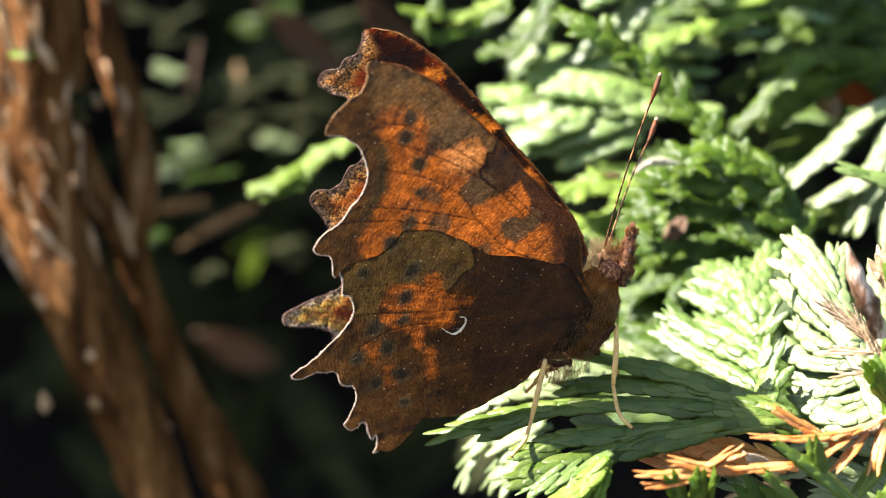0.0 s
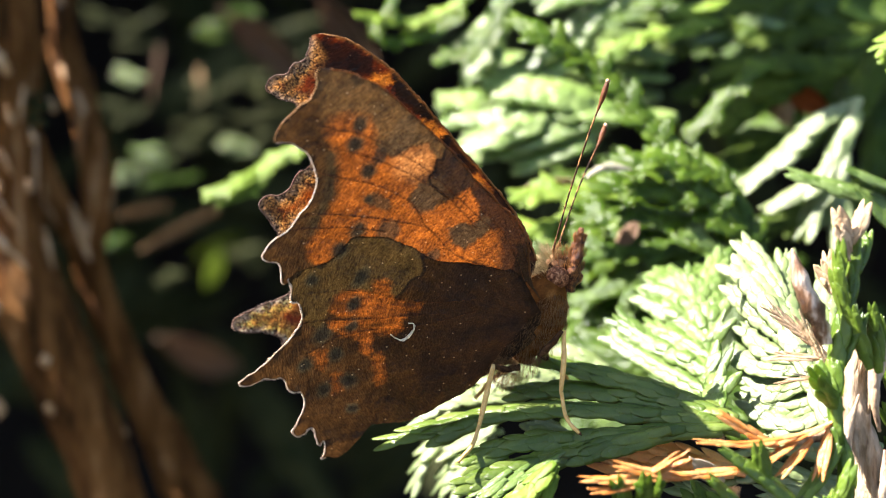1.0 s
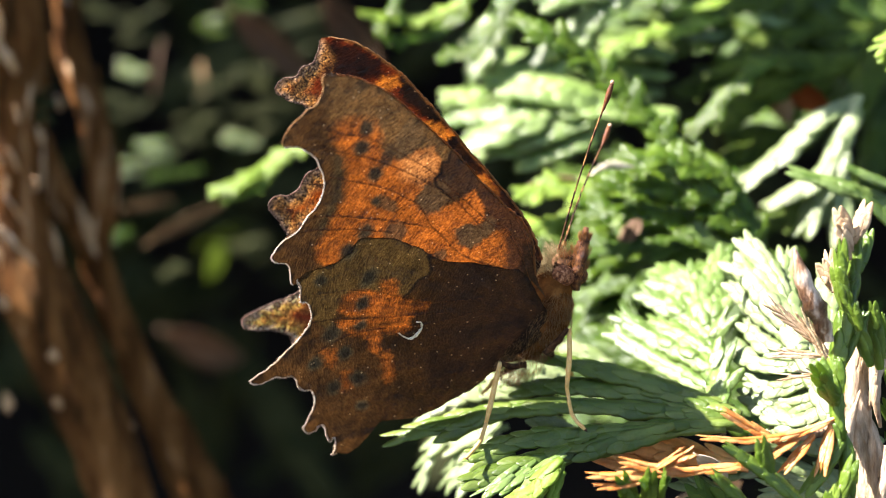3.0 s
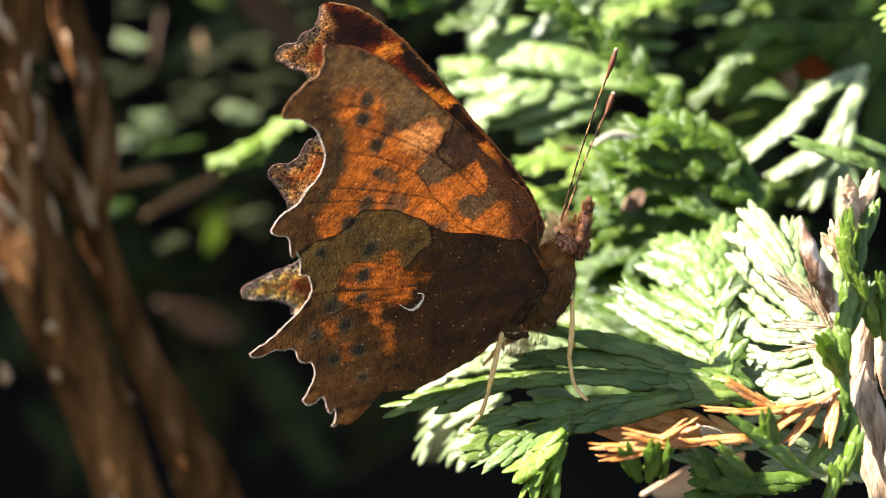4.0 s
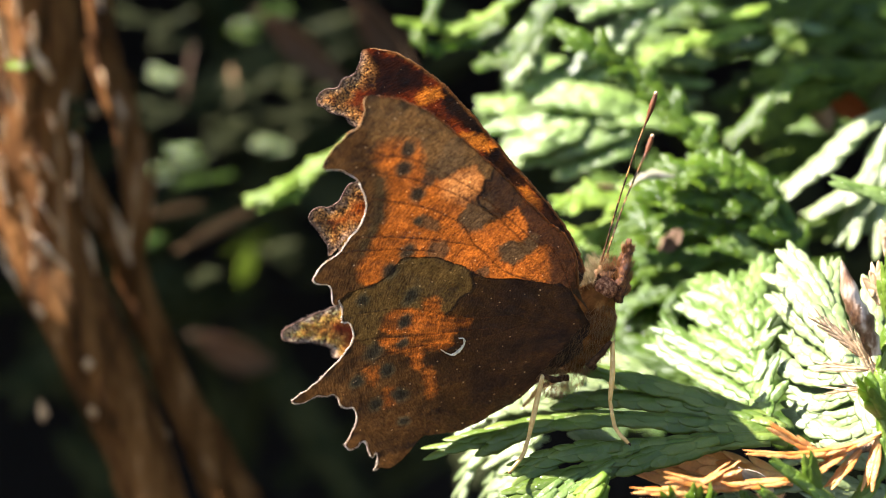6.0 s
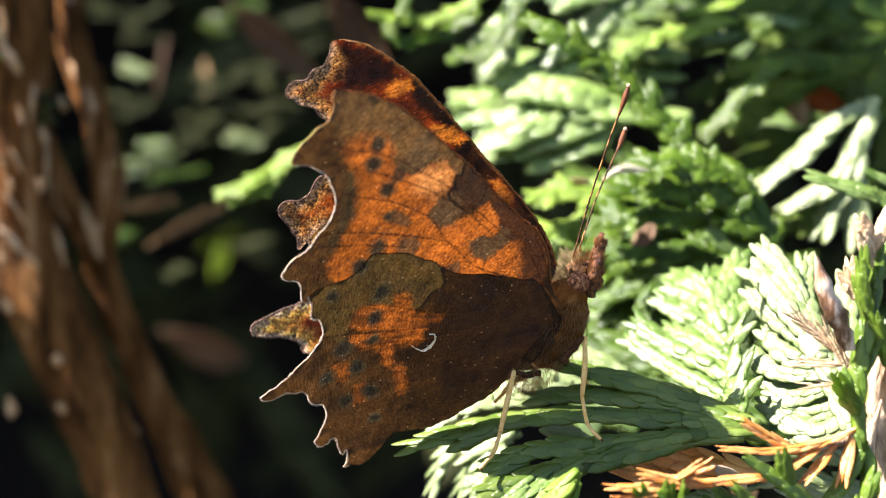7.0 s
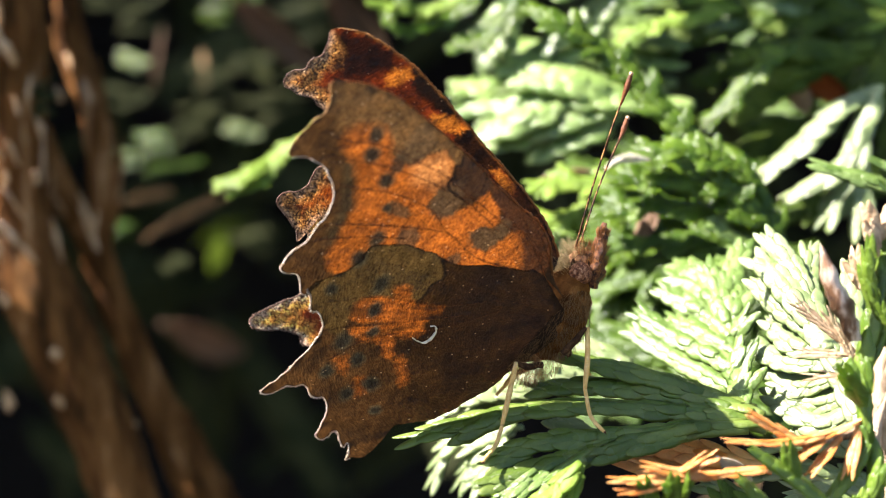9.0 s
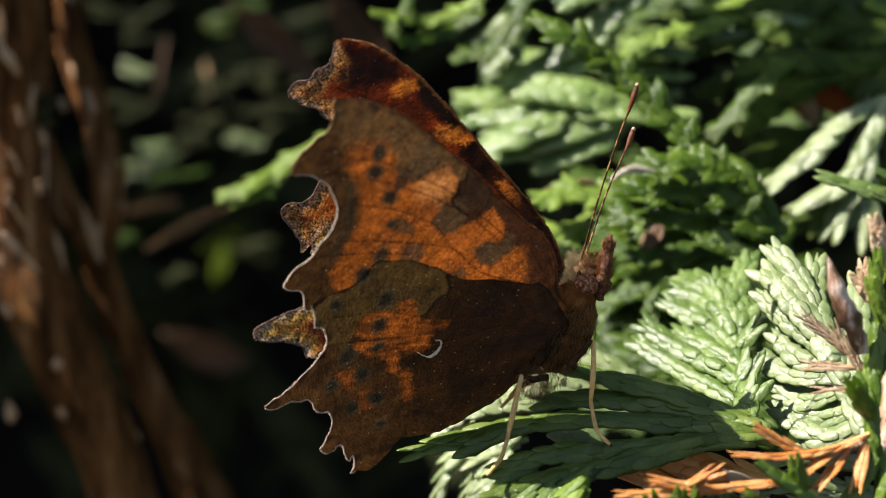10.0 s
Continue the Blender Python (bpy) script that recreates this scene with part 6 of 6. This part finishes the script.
    for begin, end, mat in ((first, turn, M_TANFRINGE), (turn, last, M_LILAC if upper else M_FRINGE)):
        if end - begin < 8:
            continue
        rim_at = [on_wing(*edge[i]) for i in range(begin, end)]
        pieces = [tube(rim_at[::2], radii, 5, 1.4, 4, len(rim_at), 9.0)]
        for i in range(begin + 1, end - 1):
            a, b, c = (Vector((*edge[k], 0)) for k in (i - 1, i, i + 1))
            t = (c - a).normalized()
            away = Vector((t.y, -t.x, 0))
            if away.dot(Vector((0.5, 3.0, 0)) - b) > 0:
                away = -away
            for _ in range(4 if not upper else 3):
                q = a.lerp(c, rng.random())
                notch = max(0.0, noise.noise((q.x * 1.7, q.y * 1.7, 3)))
                d = (away + t * rng.uniform(-0.6, 0.6) + Vector((0, 0, rng.uniform(-0.6, 0.6)))).normalized()
                ln = rng.uniform(0.03, 0.075) * (0.8 if fore else 1.0 + 1.2 * notch)
                s = on_wing(q.x, q.y)
                pieces.append(tube([s - d * 0.03, s + d * ln * 0.6, s + d * ln], [0.010, 0.014, 0.006], 3, n=3))
        vv, ff = joined(pieces)
        mesh_object("wing_fringe", vv, ff, mat, ob, "bumpy lilac-brown margin scales" if upper else "pale frayed fringe of the wing margin")
    if fore:
        lead = [on_wing(*edge[i]) for i in range(nearest(costa[1]), nearest(costa[-1]))]
        vv, ff = tube(lead[::2], [0.05, 0.045, 0.04, 0.035, 0.022], 6, 1.3, 7, len(lead), 11.0)
        mesh_object("leading_edge", vv, ff, M_EDGE, ob, "dark brown scaly leading edge")
    for k, line in enumerate(veins if not upper else []):
        surf = [on_wing(q.x, q.y, -0.004) for q in smooth([Vector((*q, 0)) for q in line], 40)]
        vv, ff = tube(surf, [0.004, 0.006, 0.011] if fore else [0.003, 0.003, 0.003], 5, 0.3, k, 40)
        mesh_object("vein", vv, ff, M_VEIN, ob)
    return ob


near_fore = wing("forewing", True, False, FORE_COSTA, FORE_MARGIN, FORE_INNER, butterfly, "brown underside with a glowing orange band")
near_hind = wing("hindwing", False, False, HIND_FRONT, HIND_MARGIN, HIND_INNER, butterfly, "brown underside with a small white comma")
far_fore = wing("forewing", True, True, FAR_COSTA, FAR_MARGIN, FORE_INNER, butterfly, "orange and dark upper side with frayed lilac margin")
far_hind = wing("hindwing", False, True, FAR_HIND_FRONT, FAR_HIND_MARGIN, FAR_HIND_INNER, butterfly, "orange and dark upper side with frayed lilac margin")

mark = smooth([Vector((*q, 0.08)) for q in COMMA], 20)
v, f = tube(mark, [0.022, 0.045, 0.055, 0.045, 0.03], 7, 0.9, 2, 40, 8.0)
mesh_object("comma_mark", v, f, M_COMMA, near_hind, "white comma-shaped mark")


def body_mm(p):
    return TO_BODY @ Vector(p)


def hairs(spots, count, seed, length, mat, name, spread=0.6, thick=0.014):
    """Fine tapered hairs standing on the given places (centre, radius, lie)."""
    rng = random.Random(seed)
    pieces = []
    for _ in range(count):
        c, r, lie = rng.choice(spots)
        c, lie = Vector(c), Vector(lie).normalized()
        d = Vector((rng.gauss(0, 1), rng.gauss(0, 1), rng.gauss(0, 1))).normalized()
        p = c + d * r
        g = (d * 0.5 + lie + Vector((rng.uniform(-1, 1), rng.uniform(-1, 1), rng.uniform(-1, 1))) * spread * 0.5).normalized() * length * rng.uniform(0.6, 1.3)
        pieces.append(tube([p, p + g * 0.5, p + g + lie * 0.1 * length], [thick, thick * 0.85, thick * 0.25], 3, n=4))
    v, f = joined(pieces)
    return mesh_object(name, v, f, mat, butterfly)


def body():
    head, neck = body_mm((6.86, 0, -0.57)), body_mm((6.4, 0, -1.32))
    tail = body_mm((0.32, 4, -6.03))
    thorax = body_mm((6.02, 0.5, -2.45))
    ax = (neck - thorax).normalized()
    v, f = blob(thorax, (1.2, 1.12, 1.95), ax, 14, 18, 0.25, 1.6)
    mesh_object("thorax", v, f, M_BODY, butterfly, "furry brown thorax")
    v, f = tube([thorax - ax * 1.2, thorax.lerp(tail, 0.35), thorax.lerp(tail, 0.7), tail], [1.0, 1.15, 0.95, 0.25], 16, 0.12, 3, 24)
    mesh_object("abdomen", v, f, M_BODY, butterfly)
    v, f = blob(head, (0.5, 0.55, 0.6), ax, 10, 14, 0.2, 4.0)
    mesh_object("head", v, f, M_HEAD, butterfly)
    for s in (-1, 1):
        v, f = blob(body_mm((6.79, 0, -0.62)) + Vector((0.0, 0.0, 0.50 * s)), (0.45, 0.50, 0.42), (0, 0, 1), 12, 18, 0.03, 6.0)
        mesh_object("eye", v, f, M_EYE, butterfly, "mottled brown compound eye")
        pa = [body_mm(p) + Vector((0, 0, 0.22 * s)) for p in ((7.24, 0, -1.32), (7.4, -0.2, -0.62), (7.53, -0.3, 0.19), (7.76, -0.3, 1.05))]
        v, f = tube(pa, [0.22, 0.33, 0.30, 0.20, 0.10], 9, 0.6, s + 3, 18, 4.0)
        mesh_object("palp", v, f, M_PALP, butterfly, "furry red-brown palp")
    for pts, tip in (([(6.53, -0.6, 0.19), (7.19, -1, 2.6), (7.95, -1.4, 4.99), (8.41, -1.6, 6.23), (8.67, -1.7, 7.06)], 0),
                     ([(6.77, 0.6, 0.2), (7.67, 1.2, 2.68), (8.38, 1.6, 4.23), (8.68, 1.8, 4.84), (8.94, 2, 5.52)], 1)):
        loc = [body_mm(p) for p in pts]
        whole = smooth(loc, 40)
        v, f = tube(whole[:33], [0.042, 0.036, 0.036, 0.038], 8, 0.3, tip, 60, 9.0)
        ant = mesh_object("antenna", v, f, M_ANT, butterfly, "dark banded clubbed antenna")
        v, f = tube(whole[32:], [0.04, 0.075, 0.115, 0.12, 0.07], 9, 0.2, tip, 16, 6.0)
        mesh_object("antenna_club", v, f, M_CLUBBROWN, ant, "rust-brown antenna club")
        d = (loc[-1] - loc[-2]).normalized()
        v, f = blob(loc[-1], (0.09, 0.09, 0.10), d, 6, 8)
        mesh_object("antenna_tip", v, f, M_CLUB, ant, "pale antenna tip")
    # legs: upper leg, shin, foot
    for femur, shin, foot in (
            ([(5.96, -1, -4.08), (6.44, -1.15, -3.56), (6.89, -1.1, -3.05)], [(6.96, -1, -3.02), (6.95, -1.1, -4.28), (6.84, -1.1, -5.47)], [(6.84, -1.1, -5.47), (7.03, -1.5, -6.54), (7.52, -1.9, -7.14)]),
            ([(5.18, -0.2, -4.56), (4.57, -0.6, -4.65), (4.1, -0.9, -4.43)], [(4.1, -0.9, -4.43), (3.8, -1.3, -5.64), (3.49, -1.6, -6.87)], [(3.49, -1.6, -6.87), (3.18, -2.5, -7.58), (2.62, -3.6, -8.09)]),
            ([(6.02, 1.8, -4.01), (7.08, 3, -4.75)], [(7.08, 3, -4.75), (7.49, 3.6, -5.39)], [(7.49, 3.6, -5.39), (7.84, 3.4, -5.98)]),
            ([(5.07, 1.8, -4.68), (4.18, 3, -5.23)], [(4.18, 3, -5.23), (3.85, 3.6, -5.75)], [(3.85, 3.6, -5.75), (3.5, 4, -6.15)])):
        v, f = tube([body_mm(p) for p in femur], [0.13, 0.14, 0.085], 9, 0.45, 1, 14, 6.0)
        mesh_object("femur", v, f, M_HEAD, butterfly, "dark furry upper leg")
        v, f = tube([body_mm(p) for p in shin], [0.09, 0.11, 0.12, 0.085], 9, 0.15, 2, 14, 5.0)
        mesh_object("shin", v, f, M_LEG, butterfly, "cream-coloured shin")
        v, f = tube([body_mm(p) for p in foot], [0.08, 0.085, 0.08, 0.07], 8, 0.25, 3, 14, 8.0)
        mesh_object("foot", v, f, M_LEG, butterfly, "cream-coloured segmented foot")
        end = body_mm(foot[-1])
        v, f = joined([tube([end, end + Vector((0.02, -0.05, 0.05 * k)), end + Vector((0.0, -0.11, 0.09 * k))], [0.045, 0.035, 0.01], 6, n=5) for k in (-1, 1)])
        mesh_object("claw", v, f, M_ANT, butterfly, "small dark claws")
    lie = body_mm((7.76, -0.3, 1.12)) - body_mm((7.28, 0, -1.08))
    hairs([(body_mm(p), r, lie) for p, r in (((7.39, -0.3, -0.96), 0.30), ((7.45, -0.4, -0.43), 0.33), ((7.55, -0.4, 0.12), 0.30), ((7.64, -0.4, 0.66), 0.22))], 800, 12, 0.20, M_PALPHAIR, "palp_fur", 0.4, 0.010)
    down = body_mm((4.96, 0, -5.97)) - body_mm((5.65, 0, -3.64))
    back = body_mm((5.89, 0, -0.04)) - body_mm((6.49, 0, -1.09))
    hairs([(body_mm((5.75, 0.3, -3.30)), 0.95, down), (body_mm((5.2, 0.3, -4.15)), 0.85, down), (body_mm((4.63, 0.3, -4.71)), 0.6, down)], 2400, 8, 0.30, M_HAIR, "belly_fur", 0.9, 0.007)
    hairs([(body_mm((6.37, 0.2, -0.81)), 0.5, back), (body_mm((6.25, 0.5, -1.14)), 0.55, back), (body_mm((6.55, 0.1, -0.27)), 0.35, back)], 900, 9, 0.50, M_DOWN, "neck_fur", 0.9, 0.006)
    hairs([(body_mm((6.88, -0.1, 0.08)), 0.32, lie), (body_mm((7.03, -0.2, -0.27)), 0.35, lie)], 420, 11, 0.20, M_PALPHAIR, "crown_fur", 0.7, 0.008)
    hairs([(body_mm((6.47, -0.3, -2.12)), 0.7, down), (body_mm((6.23, -0.3, -2.75)), 0.9, down)], 2000, 10, 0.24, M_HAIR, "chest_fur", 0.7, 0.008)

body()

# static opening of the far wings, on the far side of the body
for ob, rise in ((far_fore, -0.02), (far_hind, 0.3)):
    ob.matrix_local = Matrix.Translation(FRAME.to_3x3().inverted() @ Vector((-0.5, 0, rise)) * MM) @ Matrix.Translation((0, 0, -0.8 * MM)) @ pose(0, 0, 0, -6.0, 0, 0)

# seconds, and how far the near wings have opened, yawed and swung back (degrees)
OPENING = [(0.0, 7.5, 1.2, -0.6), (0.5, 8.1, 1.5, -0.95), (1.0, 8.9, 1.6, -1.1), (1.5, 8.4, 1.6, -1.0), (2.0, 8.7, 1.7, -1.05), (2.5, 7.9, 1.3, -0.55), (3.3, 9.1, 0.8, -0.55),
           (4.0, 10.0, 0.45, -0.55), (4.5, 9.8, 0.75, -0.5), (5.0, 9.7, 0.05, -0.05), (5.5, 10.5, 0.25, -0.2), (6.3, 11.3, 0.0, -0.25), (7.0, 11.9, -0.2, -0.25), (7.5, 11.1, -0.7, 0.0),
           (8.0, 11.5, -1.1, -0.05), (8.5, 12.1, -1.05, -0.2), (9.0, 11.7, -0.65, 0.0), (9.5, 11.6, -0.8, 0.0), (10.0, 12.8, -1.6, 0.4)]


def motions():
    rows = [(t, pose(0, 0, 0.8 * MM) @ pose(0, 0, 0, 0, 0, back) @ pose(0, 0, 0, 0, yaw, 0) @ pose(0, 0, 0, a, 0, 0)) for t, a, yaw, back in OPENING]
    walk(near_fore, rows)
    walk(near_hind, rows)


motions()
